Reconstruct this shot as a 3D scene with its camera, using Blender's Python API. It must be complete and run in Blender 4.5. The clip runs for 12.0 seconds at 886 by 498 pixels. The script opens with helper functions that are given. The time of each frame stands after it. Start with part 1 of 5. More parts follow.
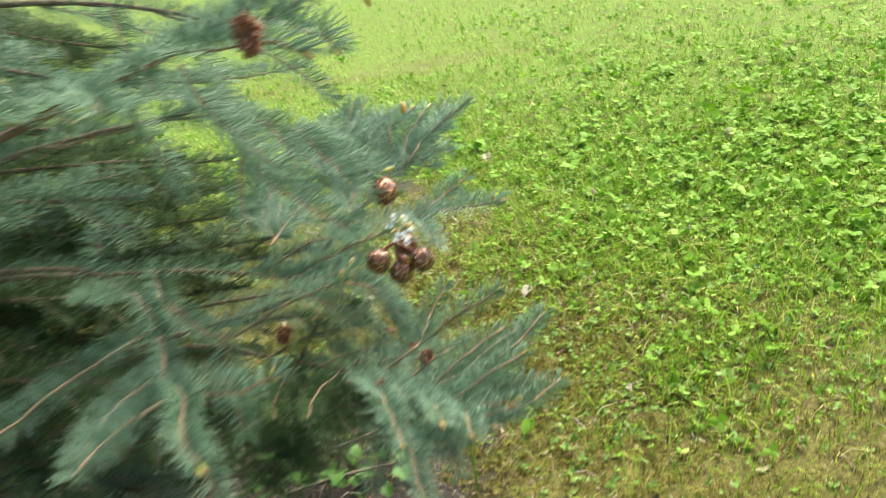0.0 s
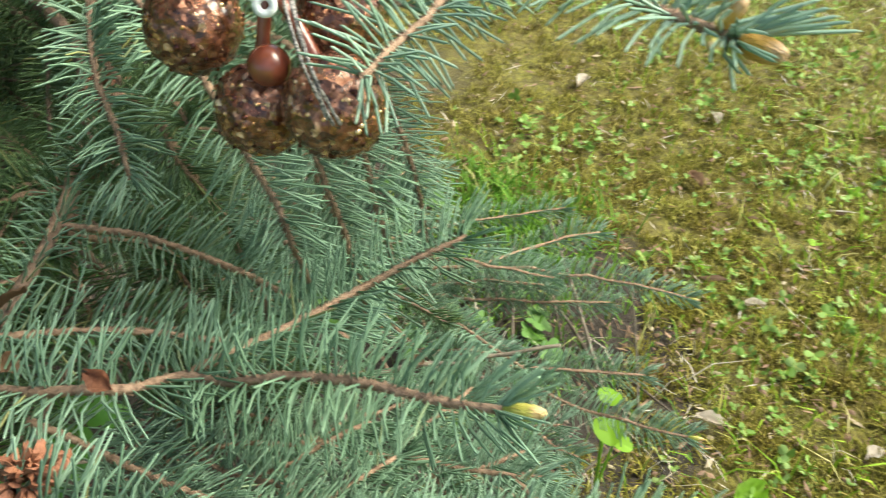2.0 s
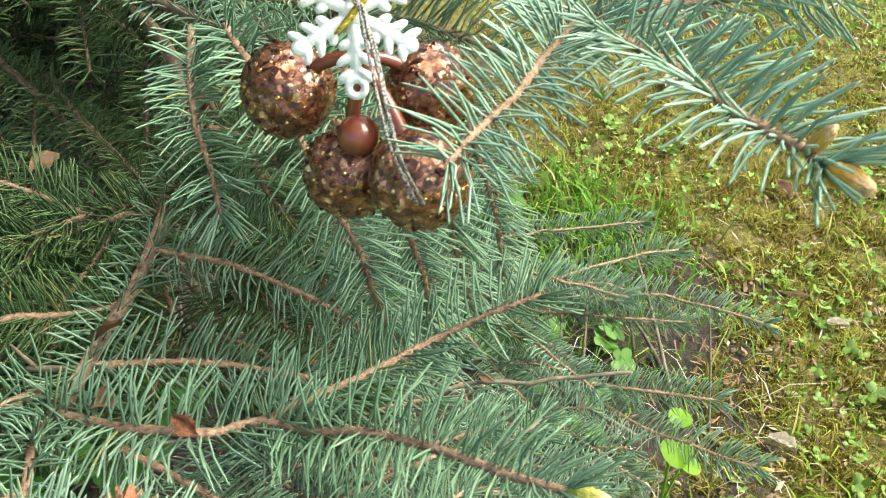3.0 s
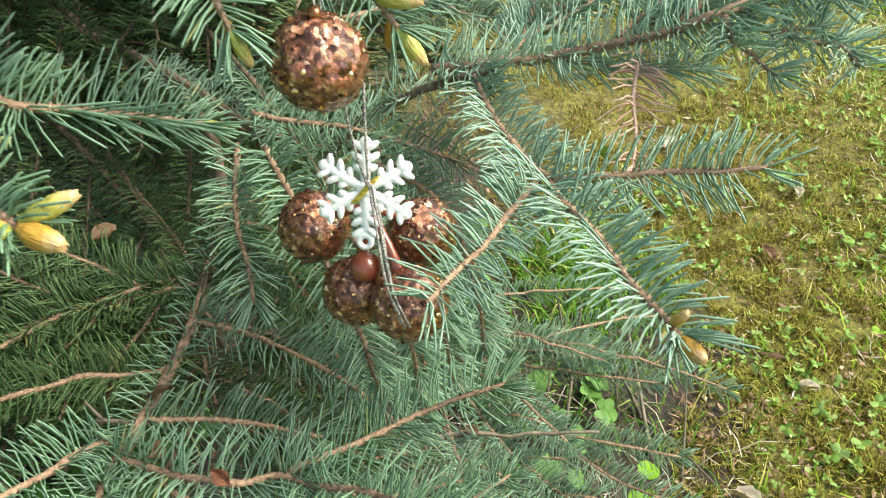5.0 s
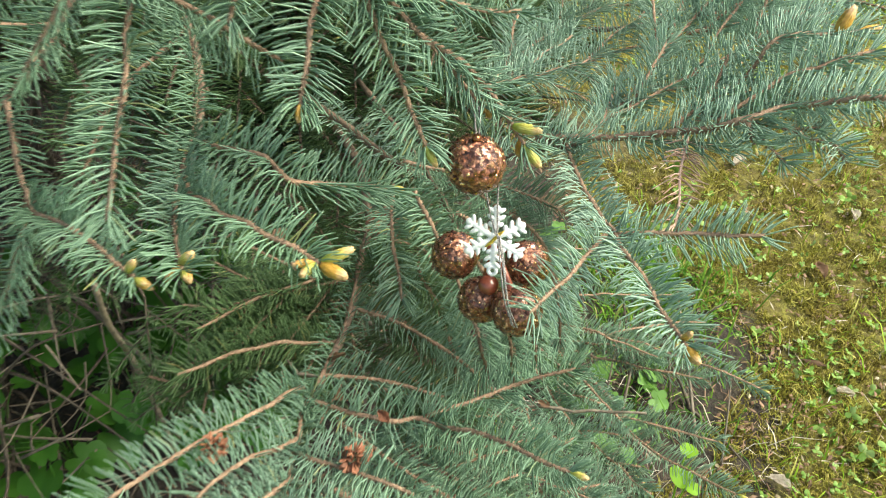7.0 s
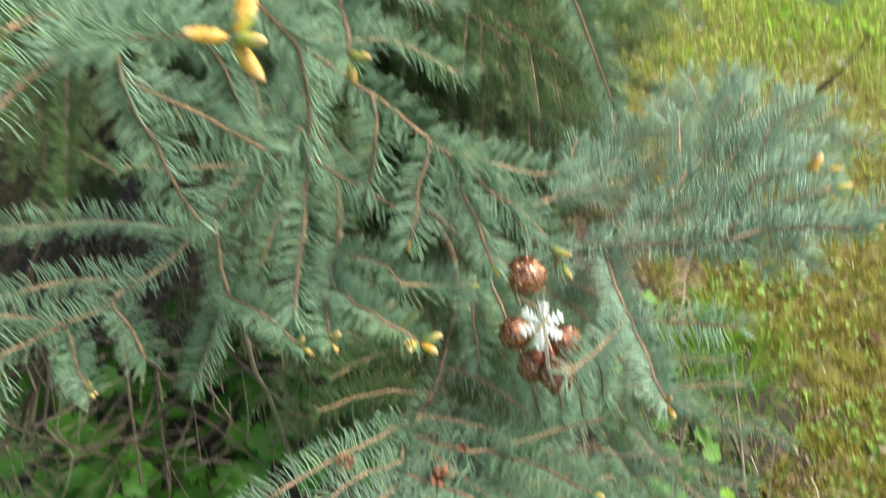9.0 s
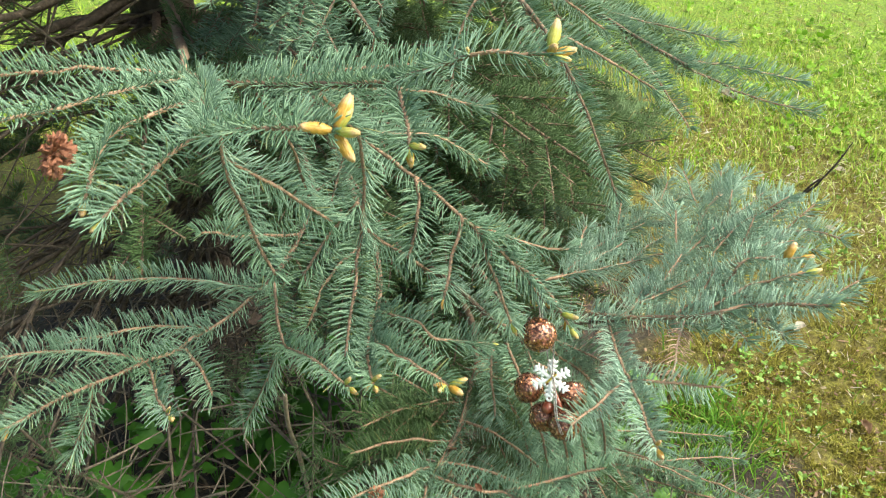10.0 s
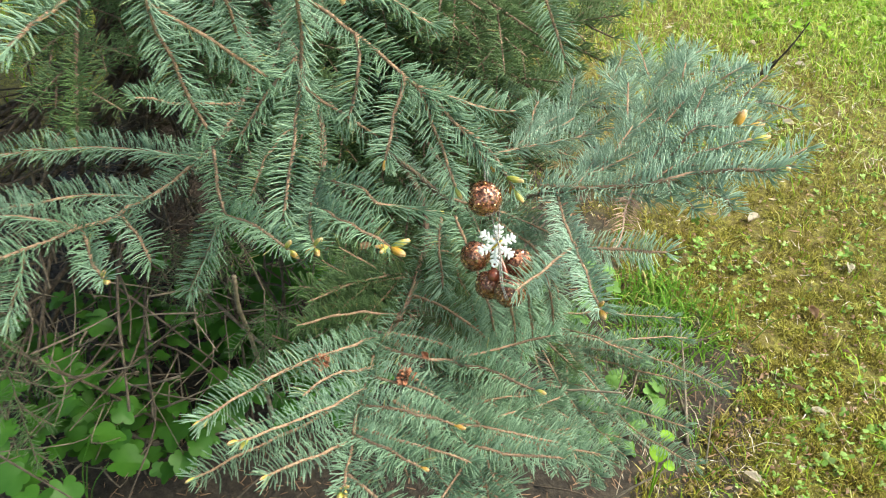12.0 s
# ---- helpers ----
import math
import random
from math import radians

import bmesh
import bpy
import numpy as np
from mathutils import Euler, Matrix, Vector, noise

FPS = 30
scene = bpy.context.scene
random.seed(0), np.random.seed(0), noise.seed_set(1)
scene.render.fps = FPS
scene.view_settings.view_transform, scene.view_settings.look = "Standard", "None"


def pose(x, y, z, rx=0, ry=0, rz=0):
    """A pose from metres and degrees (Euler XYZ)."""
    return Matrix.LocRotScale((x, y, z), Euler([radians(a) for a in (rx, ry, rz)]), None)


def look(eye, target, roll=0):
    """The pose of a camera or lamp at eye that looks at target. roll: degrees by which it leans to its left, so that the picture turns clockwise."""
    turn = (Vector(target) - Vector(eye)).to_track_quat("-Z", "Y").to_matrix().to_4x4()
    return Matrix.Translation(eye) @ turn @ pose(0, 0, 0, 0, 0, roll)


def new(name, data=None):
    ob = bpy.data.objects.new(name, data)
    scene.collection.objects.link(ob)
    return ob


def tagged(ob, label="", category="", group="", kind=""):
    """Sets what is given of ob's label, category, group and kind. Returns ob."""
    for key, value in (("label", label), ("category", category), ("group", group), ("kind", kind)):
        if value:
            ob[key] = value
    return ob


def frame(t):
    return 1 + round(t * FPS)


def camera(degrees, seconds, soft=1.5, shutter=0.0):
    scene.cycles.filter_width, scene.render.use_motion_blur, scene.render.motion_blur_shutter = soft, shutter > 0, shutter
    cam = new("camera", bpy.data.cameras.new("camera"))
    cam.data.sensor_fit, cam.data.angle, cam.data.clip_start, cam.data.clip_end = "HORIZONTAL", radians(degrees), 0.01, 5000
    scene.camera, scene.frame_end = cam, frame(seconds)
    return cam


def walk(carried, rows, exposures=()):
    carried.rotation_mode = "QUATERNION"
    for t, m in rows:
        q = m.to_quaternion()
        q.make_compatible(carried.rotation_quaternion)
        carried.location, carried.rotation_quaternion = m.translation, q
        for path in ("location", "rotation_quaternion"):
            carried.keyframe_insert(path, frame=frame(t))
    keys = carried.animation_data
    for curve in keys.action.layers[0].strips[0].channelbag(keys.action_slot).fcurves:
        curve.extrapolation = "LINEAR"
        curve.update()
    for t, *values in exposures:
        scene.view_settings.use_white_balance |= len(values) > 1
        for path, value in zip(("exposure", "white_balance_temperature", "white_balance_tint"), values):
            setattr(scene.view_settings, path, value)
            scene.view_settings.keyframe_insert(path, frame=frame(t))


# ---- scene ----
cam = camera(53.6, 12.0, soft=1.1, shutter=0.5)
PATH = [
    (0, (0.138, 0.037, 1.337), (-0.253, 1.781, 0.439), -12.5),
    (0.3, (0.18, 0.266, 1.344), (-0.225, 1.956, 0.355), -10.9),
    (0.6, (0.243, 0.468, 1.319), (-0.377, 1.997, 0.188), -8.4),
    (1, (0.245, 0.687, 1.241), (-0.595, 2.005, -0.007), -3.9),
    (1.5, (0.122, 0.854, 1.067), (-0.879, 2.009, -0.224), -1.0),
    (2, (0.075, 0.975, 0.926), (-1.037, 1.991, -0.39), 0.5),
    (2.5, (0.057, 0.98, 0.948), (-1.128, 1.863, -0.399), -2.0),
    (3, (0.062, 0.985, 0.955), (-1.134, 1.846, -0.397), -1.1),
    (3.2, (0.064, 0.99, 0.96), (-1.14, 1.842, -0.39), -1.0),
    (4.8, (0.105, 0.973, 1.045), (-1.121, 1.83, -0.282), 1.1),
    (5, (0.108, 0.967, 1.053), (-1.13, 1.827, -0.261), 1.2),
    (5.5, (0.112, 0.962, 1.059), (-1.144, 1.811, -0.247), 1.2),
    (6, (0.122, 0.947, 1.075), (-1.133, 1.783, -0.238), 1.3),
    (6.5, (0.164, 0.905, 1.15), (-1.116, 1.698, -0.167), 1.1),
    (7, (0.212, 0.87, 1.215), (-1.086, 1.576, -0.133), 0.6),
    (7.2, (0.239, 0.861, 1.246), (-1.061, 1.538, -0.115), 0.5),
    (8.8, (0.34, 0.838, 1.411), (-1.001, 1.352, 0.02), -3.3),
    (9, (0.377, 0.818, 1.417), (-1.077, 1.353, 0.152), -3.6),
    (9.5, (0.434, 0.772, 1.48), (-1.129, 1.324, 0.362), -2.9),
    (10, (0.498, 0.755, 1.485), (-1.078, 1.314, 0.388), -1.9),
    (10.5, (0.552, 0.739, 1.475), (-1.029, 1.305, 0.389), -1.4),
    (11, (0.569, 0.746, 1.458), (-0.971, 1.315, 0.316), -1.2),
    (11.5, (0.565, 0.749, 1.454), (-0.913, 1.307, 0.227), -1.2),
    (12, (0.519, 0.77, 1.433), (-0.917, 1.356, 0.171), -0.5),
]
walk(cam, [(t, look(eye, target, roll)) for t, eye, target, roll in PATH], [(0.0, 1.46, 6750, 0), (0.5, 1.3, 6750, 0), (1.0, 1.24, 6750, 0), (1.8, 1.4, 6750, 0), (2.5, 1.5, 6750, 0), (3.0, 1.64, 6750, 0), (5.0, 1.48, 6750, 0), (7.0, 1.42, 6750, 0), (9.5, 1.45, 6750, 0), (12.0, 1.52, 6750, 0)])

# ---- light: bright overcast day ----
world = bpy.data.worlds.new("world")
scene.world = world
world.use_nodes = True
sky = world.node_tree.nodes.new("ShaderNodeTexSky")
sky.sky_type, sky.sun_disc = "NISHITA", False
sky.sun_elevation, sky.sun_rotation = radians(50), radians(31)
sky.air_density, sky.dust_density, sky.ozone_density = 1.0, 4.0, 0.6
world.node_tree.nodes["Background"].inputs[1].default_value = 0.125
world.node_tree.links.new(sky.outputs[0], world.node_tree.nodes["Background"].inputs[0])
sun = new("sun", bpy.data.lights.new("sun", "SUN"))
sun.data.energy, sun.data.angle, sun.data.color = 2.5, radians(36), (1.0, 0.96, 0.88)
sun.matrix_world = look((1.9, 3.1, 4.4), (0, 0, 0))

UP = Vector((0, 0, 1))
TRUNK = Vector((-1.62, 0.83, 0.0))
SOIL = (-0.46, 1.63)
BARE = Vector((-1.15, 0.95, 0.0))


# ---- materials ----
def material(name, rough=0.6, metal=0.0):
    m = bpy.data.materials.new(name)
    m.use_nodes = True
    b = m.node_tree.nodes["Principled BSDF"]
    b.inputs["Roughness"].default_value, b.inputs["Metallic"].default_value = rough, metal
    return m, m.node_tree.nodes, m.node_tree.links, b


def ramp(nodes, links, source, stops):
    r = nodes.new("ShaderNodeValToRGB")
    while len(r.color_ramp.elements) < len(stops):
        r.color_ramp.elements.new(0.5)
    for e, (p, c) in zip(r.color_ramp.elements, stops):
        e.position, e.color = p, (*c, 1)
    links.new(source, r.inputs[0])
    return r.outputs[0]


def mix(nodes, links, fac, a, b, mode="MIX"):
    n = nodes.new("ShaderNodeMix")
    n.data_type, n.blend_type = "RGBA", mode
    for k, v in ((0, fac), (6, a), (7, b)):
        if isinstance(v, (int, float)):
            n.inputs[k].default_value = v
        elif isinstance(v, tuple):
            n.inputs[k].default_value = (*v, 1)
        else:
            links.new(v, n.inputs[k])
    return n.outputs[2]


def noise_tex(nodes, links, scale, detail=4, rough=0.55, coords="Object"):
    co = nodes.new("ShaderNodeTexCoord")
    n = nodes.new("ShaderNodeTexNoise")
    n.inputs["Scale"].default_value, n.inputs["Detail"].default_value, n.inputs["Roughness"].default_value = scale, detail, rough
    links.new(co.outputs[coords], n.inputs["Vector"])
    return n.outputs["Fac"]


def bump(nodes, links, bsdf, height, strength, distance=0.002):
    n = nodes.new("ShaderNodeBump")
    n.inputs["Strength"].default_value, n.inputs["Distance"].default_value = strength, distance
    links.new(height, n.inputs["Height"])
    links.new(n.outputs[0], bsdf.inputs["Normal"])


def leafy(name, stops, patch, rough=0.5, through_light=0.25, patch_scale=9, gloss=0.4):
    """Needles, blades and leaves: a colour of its own for each, tinted in patches, with some light through it."""
    m, n, l, b = material(name, rough)
    b.inputs["Specular IOR Level"].default_value = gloss
    geo = n.new("ShaderNodeNewGeometry")
    base = ramp(n, l, geo.outputs["Random Per Island"], stops)
    tone = ramp(n, l, noise_tex(n, l, patch_scale), [(0.35, (0, 0, 0)), (0.65, (1, 1, 1))])
    col = mix(n, l, tone, base, patch, "MULTIPLY")
    l.new(col, b.inputs["Base Color"])
    t = n.new("ShaderNodeBsdfTranslucent")
    l.new(col, t.inputs["Color"])
    s = n.new("ShaderNodeMixShader")
    s.inputs[0].default_value = through_light
    l.new(b.outputs[0], s.inputs[1])
    l.new(t.outputs[0], s.inputs[2])
    l.new(s.outputs[0], n["Material Output"].inputs[0])
    return m


def barky(name, dark, light, scale, rough=0.8, strength=0.8, distance=0.002):
    m, n, l, b = material(name, rough)
    f = noise_tex(n, l, scale, 6, 0.65)
    big = noise_tex(n, l, scale * 0.12, 3)
    col = ramp(n, l, f, [(0.32, dark), (0.68, light)])
    col = mix(n, l, ramp(n, l, big, [(0.4, (0, 0, 0)), (0.7, (1, 1, 1))]), col, (0.75, 0.72, 0.7), "MULTIPLY")
    l.new(col, b.inputs["Base Color"])
    bump(n, l, b, f, strength, distance)
    return m


NEEDLE = leafy("blue_green_needles", [(0.0, (0.128, 0.214, 0.138)), (0.35, (0.182, 0.290, 0.200)), (0.75, (0.236, 0.356, 0.258)), (0.97, (0.29, 0.42, 0.31)), (1.0, (0.32, 0.31, 0.12))], (0.84, 0.90, 0.78), 0.58, 0.16, 9, 0.32)
# Older, more olive needles, darkened too for the shade deep in the tree.
NEEDLE_OLD_DARK = leafy("older_darkened_green_needles", [(0.0, (0.070, 0.112, 0.048)), (0.5, (0.105, 0.168, 0.075)), (0.97, (0.15, 0.22, 0.105)), (1.0, (0.30, 0.25, 0.09))], (0.80, 0.90, 0.70), 0.6, 0.14, 9, 0.25)
# Bluer needles, also lightened: the light on the lawn-side bough is in the colour.
NEEDLE_WAXY_LIT = leafy("waxy_blue_grey_needles_lit", [(0.0, (0.200, 0.308, 0.230)), (0.35, (0.275, 0.405, 0.310)), (0.75, (0.350, 0.485, 0.380)), (1.0, (0.43, 0.56, 0.455))], (0.86, 0.90, 0.84), 0.58, 0.16, 9, 0.32)
NEEDLE_DEAD = leafy("dead_pink_brown_needles", [(0.0, (0.46, 0.29, 0.22)), (1.0, (0.64, 0.46, 0.38))], (0.88, 0.85, 0.85), 0.6, 0.1)
TWIG = barky("orange_brown_twig_bark", (0.16, 0.095, 0.058), (0.45, 0.300, 0.200), 330)
LIMB = barky("grey_brown_limb_bark", (0.07, 0.046, 0.033), (0.28, 0.19, 0.13), 140)
DEADWOOD = barky("dead_grey_twig_bark", (0.04, 0.031, 0.022), (0.15, 0.115, 0.08), 120)
BARK = barky("dark_rough_trunk_bark", (0.022, 0.016, 0.013), (0.11, 0.08, 0.062), 26, 0.9, 1.0, 0.02)
DRYSTICK = barky("pale_dry_stick", (0.09, 0.072, 0.052), (0.27, 0.22, 0.16), 90)
SCALE = barky("rusty_cone_scale", (0.15, 0.052, 0.026), (0.43, 0.185, 0.098), 200, 0.65)
LITTER = leafy("dry_brown_leaf", [(0.0, (0.15, 0.085, 0.048)), (1.0, (0.34, 0.21, 0.13))], (0.8, 0.8, 0.75), 0.6, 0.15, 60)
STRAWLEAF = leafy("straw_coloured_dry_leaf", [(0.0, (0.28, 0.21, 0.12)), (1.0, (0.48, 0.40, 0.26))], (0.8, 0.8, 0.75), 0.6, 0.15, 60)
PALELEAF = leafy("bleached_dry_leaf", [(0.0, (0.50, 0.42, 0.32)), (1.0, (0.66, 0.60, 0.52))], (0.8, 0.8, 0.75), 0.6, 0.15, 60)
WEEDLEAF = leafy("fresh_green_weed_leaf", [(0.0, (0.045, 0.14, 0.014)), (1.0, (0.10, 0.26, 0.03))], (0.75, 0.85, 0.7), 0.5, 0.3, 30)
BLADE = leafy("grass_blade", [(0.0, (0.12, 0.22, 0.012)), (0.5, (0.21, 0.36, 0.022)), (0.8, (0.34, 0.48, 0.05)), (0.93, (0.50, 0.48, 0.14)), (1.0, (0.62, 0.56, 0.27))], (0.86, 0.9, 0.72), 0.62, 0.3, 3, 0.15)
MOSS = leafy("olive_moss", [(0.0, (0.068, 0.055, 0.014)), (0.35, (0.16, 0.148, 0.022)), (0.75, (0.285, 0.29, 0.042)), (1.0, (0.52, 0.49, 0.16))], (0.66, 0.56, 0.46), 0.75, 0.22, 14, 0.15)
CLOVER = leafy("clover_leaf", [(0.0, (0.14, 0.27, 0.018)), (0.6, (0.22, 0.40, 0.032)), (1.0, (0.40, 0.54, 0.12))], (0.86, 0.92, 0.75), 0.55, 0.3, 4, 0.2)
SOILWEED = leafy("dull_green_weed_leaf", [(0.0, (0.085, 0.175, 0.040)), (0.6, (0.125, 0.235, 0.060)), (1.0, (0.18, 0.30, 0.09))], (0.86, 0.92, 0.8), 0.55, 0.15, 4, 0.2)
DEEPBLADE = leafy("deep_green_grass_blade", [(0.0, (0.055, 0.135, 0.012)), (0.6, (0.11, 0.235, 0.022)), (0.9, (0.19, 0.33, 0.045)), (1.0, (0.45, 0.42, 0.16))], (0.8, 0.88, 0.72), 0.6, 0.25, 12, 0.15)
# Pale grass, lightened further so that the open lawn's brightness is painted in.
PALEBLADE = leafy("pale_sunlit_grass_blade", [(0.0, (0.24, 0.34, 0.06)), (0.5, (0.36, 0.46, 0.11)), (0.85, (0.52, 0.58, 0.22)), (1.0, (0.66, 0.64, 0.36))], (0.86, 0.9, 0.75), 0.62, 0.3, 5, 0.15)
PALE_CLOVER = leafy("pale_clover_leaf", [(0.0, (0.13, 0.235, 0.04)), (0.6, (0.20, 0.33, 0.07)), (1.0, (0.34, 0.46, 0.17))], (0.88, 0.92, 0.8), 0.55, 0.25, 4, 0.2)


def bud_material(name, foot, low, mid, tip):
    """A bud's colours from its brown foot to its papery tip, in streaks that run along it."""
    m, n, l, b = material(name, 0.38)
    co = n.new("ShaderNodeTexCoord")
    sep = n.new("ShaderNodeSeparateXYZ")
    l.new(co.outputs["Generated"], sep.inputs[0])
    stretch = n.new("ShaderNodeMapping")
    stretch.inputs["Scale"].default_value = (14, 14, 2.2)
    l.new(co.outputs["Object"], stretch.inputs[0])
    streak = n.new("ShaderNodeTexNoise")
    streak.inputs["Scale"].default_value, streak.inputs["Detail"].default_value = 1.0, 4
    l.new(stretch.outputs[0], streak.inputs["Vector"])
    shift = n.new("ShaderNodeMath")
    shift.operation = "MULTIPLY_ADD"
    l.new(streak.outputs["Fac"], shift.inputs[0])
    shift.inputs[1].default_value = 0.4
    l.new(sep.outputs[2], shift.inputs[2])
    col = ramp(n, l, shift.outputs[0], [(0.20, foot), (0.30, low), (0.60, mid), (0.85, mid), (1.0, tip)])
    col = mix(n, l, ramp(n, l, streak.outputs["Fac"], [(0.4, (0, 0, 0)), (0.68, (1, 1, 1))]), col, (0.74, 0.70, 0.50), "MULTIPLY")
    l.new(col, b.inputs["Base Color"])
    b.inputs["Subsurface Weight"].default_value = 0.2
    b.inputs["Subsurface Radius"].default_value = (0.004, 0.003, 0.001)
    bump(n, l, b, streak.outputs["Fac"], 0.6, 0.0015)
    return m


BUD_AMBER = bud_material("amber_bud_scales", (0.26, 0.13, 0.05), (0.47, 0.28, 0.05), (0.50, 0.29, 0.055), (0.52, 0.34, 0.18))
BUD_GREEN = bud_material("opening_lime_bud", (0.32, 0.19, 0.08), (0.32, 0.40, 0.07), (0.44, 0.42, 0.10), (0.56, 0.40, 0.20))


def ground_material():
    m, n, l, b = material("soil_moss_and_turf", 0.9)
    geo = n.new("ShaderNodeNewGeometry")
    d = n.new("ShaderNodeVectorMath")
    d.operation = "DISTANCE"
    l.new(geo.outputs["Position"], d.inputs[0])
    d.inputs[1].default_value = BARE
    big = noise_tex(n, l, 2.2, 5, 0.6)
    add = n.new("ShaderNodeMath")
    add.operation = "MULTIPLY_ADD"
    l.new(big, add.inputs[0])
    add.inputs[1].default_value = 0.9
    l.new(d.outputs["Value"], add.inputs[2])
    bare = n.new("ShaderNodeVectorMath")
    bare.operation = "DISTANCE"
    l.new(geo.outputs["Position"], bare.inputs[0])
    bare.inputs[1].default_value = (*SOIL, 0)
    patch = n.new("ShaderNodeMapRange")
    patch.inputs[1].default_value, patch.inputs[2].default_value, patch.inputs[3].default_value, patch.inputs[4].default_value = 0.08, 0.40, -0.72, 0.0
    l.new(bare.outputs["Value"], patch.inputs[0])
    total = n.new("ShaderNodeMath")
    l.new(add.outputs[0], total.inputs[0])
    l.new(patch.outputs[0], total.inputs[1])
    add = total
    place = n.new("ShaderNodeSeparateXYZ")
    l.new(geo.outputs["Position"], place.inputs[0])
    gx, gy = n.new("ShaderNodeMapRange"), n.new("ShaderNodeMapRange")
    for k, src, lo, hi, top in ((gx, 0, 0.0, -0.6, -0.2), (gy, 1, 1.9, 2.3, 1.0)):
        k.inputs[1].default_value, k.inputs[2].default_value, k.inputs[4].default_value = lo, hi, top
        l.new(place.outputs[src], k.inputs[0])
    both = n.new("ShaderNodeMath")
    both.operation = "MULTIPLY_ADD"
    l.new(gx.outputs[0], both.inputs[0])
    l.new(gy.outputs[0], both.inputs[1])
    l.new(total.outputs[0], both.inputs[2])
    fx, fy = n.new("ShaderNodeMapRange"), n.new("ShaderNodeMapRange")
    for k, src, lo, hi, top in ((fx, 0, 1.3, 0.5, -1.7), (fy, 1, 4.3, 5.0, 1.0)):
        k.inputs[1].default_value, k.inputs[2].default_value, k.inputs[4].default_value = lo, hi, top
        l.new(place.outputs[src], k.inputs[0])
    worn = n.new("ShaderNodeMath")
    worn.operation = "MULTIPLY_ADD"
    l.new(fx.outputs[0], worn.inputs[0])
    l.new(fy.outputs[0], worn.inputs[1])
    l.new(both.outputs[0], worn.inputs[2])
    add = worn
    fine = noise_tex(n, l, 70, 6, 0.7)
    mid = noise_tex(n, l, 14, 5, 0.65)
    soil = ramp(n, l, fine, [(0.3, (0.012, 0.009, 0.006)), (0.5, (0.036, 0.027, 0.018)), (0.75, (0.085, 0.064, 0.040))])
    moss = ramp(n, l, fine, [(0.34, (0.045, 0.036, 0.010)), (0.5, (0.13, 0.115, 0.018)), (0.66, (0.27, 0.255, 0.04))])
    moss = mix(n, l, ramp(n, l, mid, [(0.42, (0, 0, 0)), (0.7, (1, 1, 1))]), moss, (0.13, 0.10, 0.022))
    turf = ramp(n, l, fine, [(0.32, (0.045, 0.08, 0.006)), (0.5, (0.13, 0.21, 0.013)), (0.66, (0.24, 0.345, 0.028))])
    turf = mix(n, l, ramp(n, l, mid, [(0.5, (0, 0, 0)), (0.72, (1, 1, 1))]), turf, moss)
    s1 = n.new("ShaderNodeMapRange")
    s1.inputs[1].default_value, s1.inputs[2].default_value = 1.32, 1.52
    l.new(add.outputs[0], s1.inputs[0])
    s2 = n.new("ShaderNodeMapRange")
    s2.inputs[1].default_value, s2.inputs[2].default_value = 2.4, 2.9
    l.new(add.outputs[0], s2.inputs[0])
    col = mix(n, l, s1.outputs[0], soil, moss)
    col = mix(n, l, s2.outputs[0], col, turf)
    l.new(col, b.inputs["Base Color"])
    bump(n, l, b, fine, 0.9, 0.012)
    return m


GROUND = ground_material()


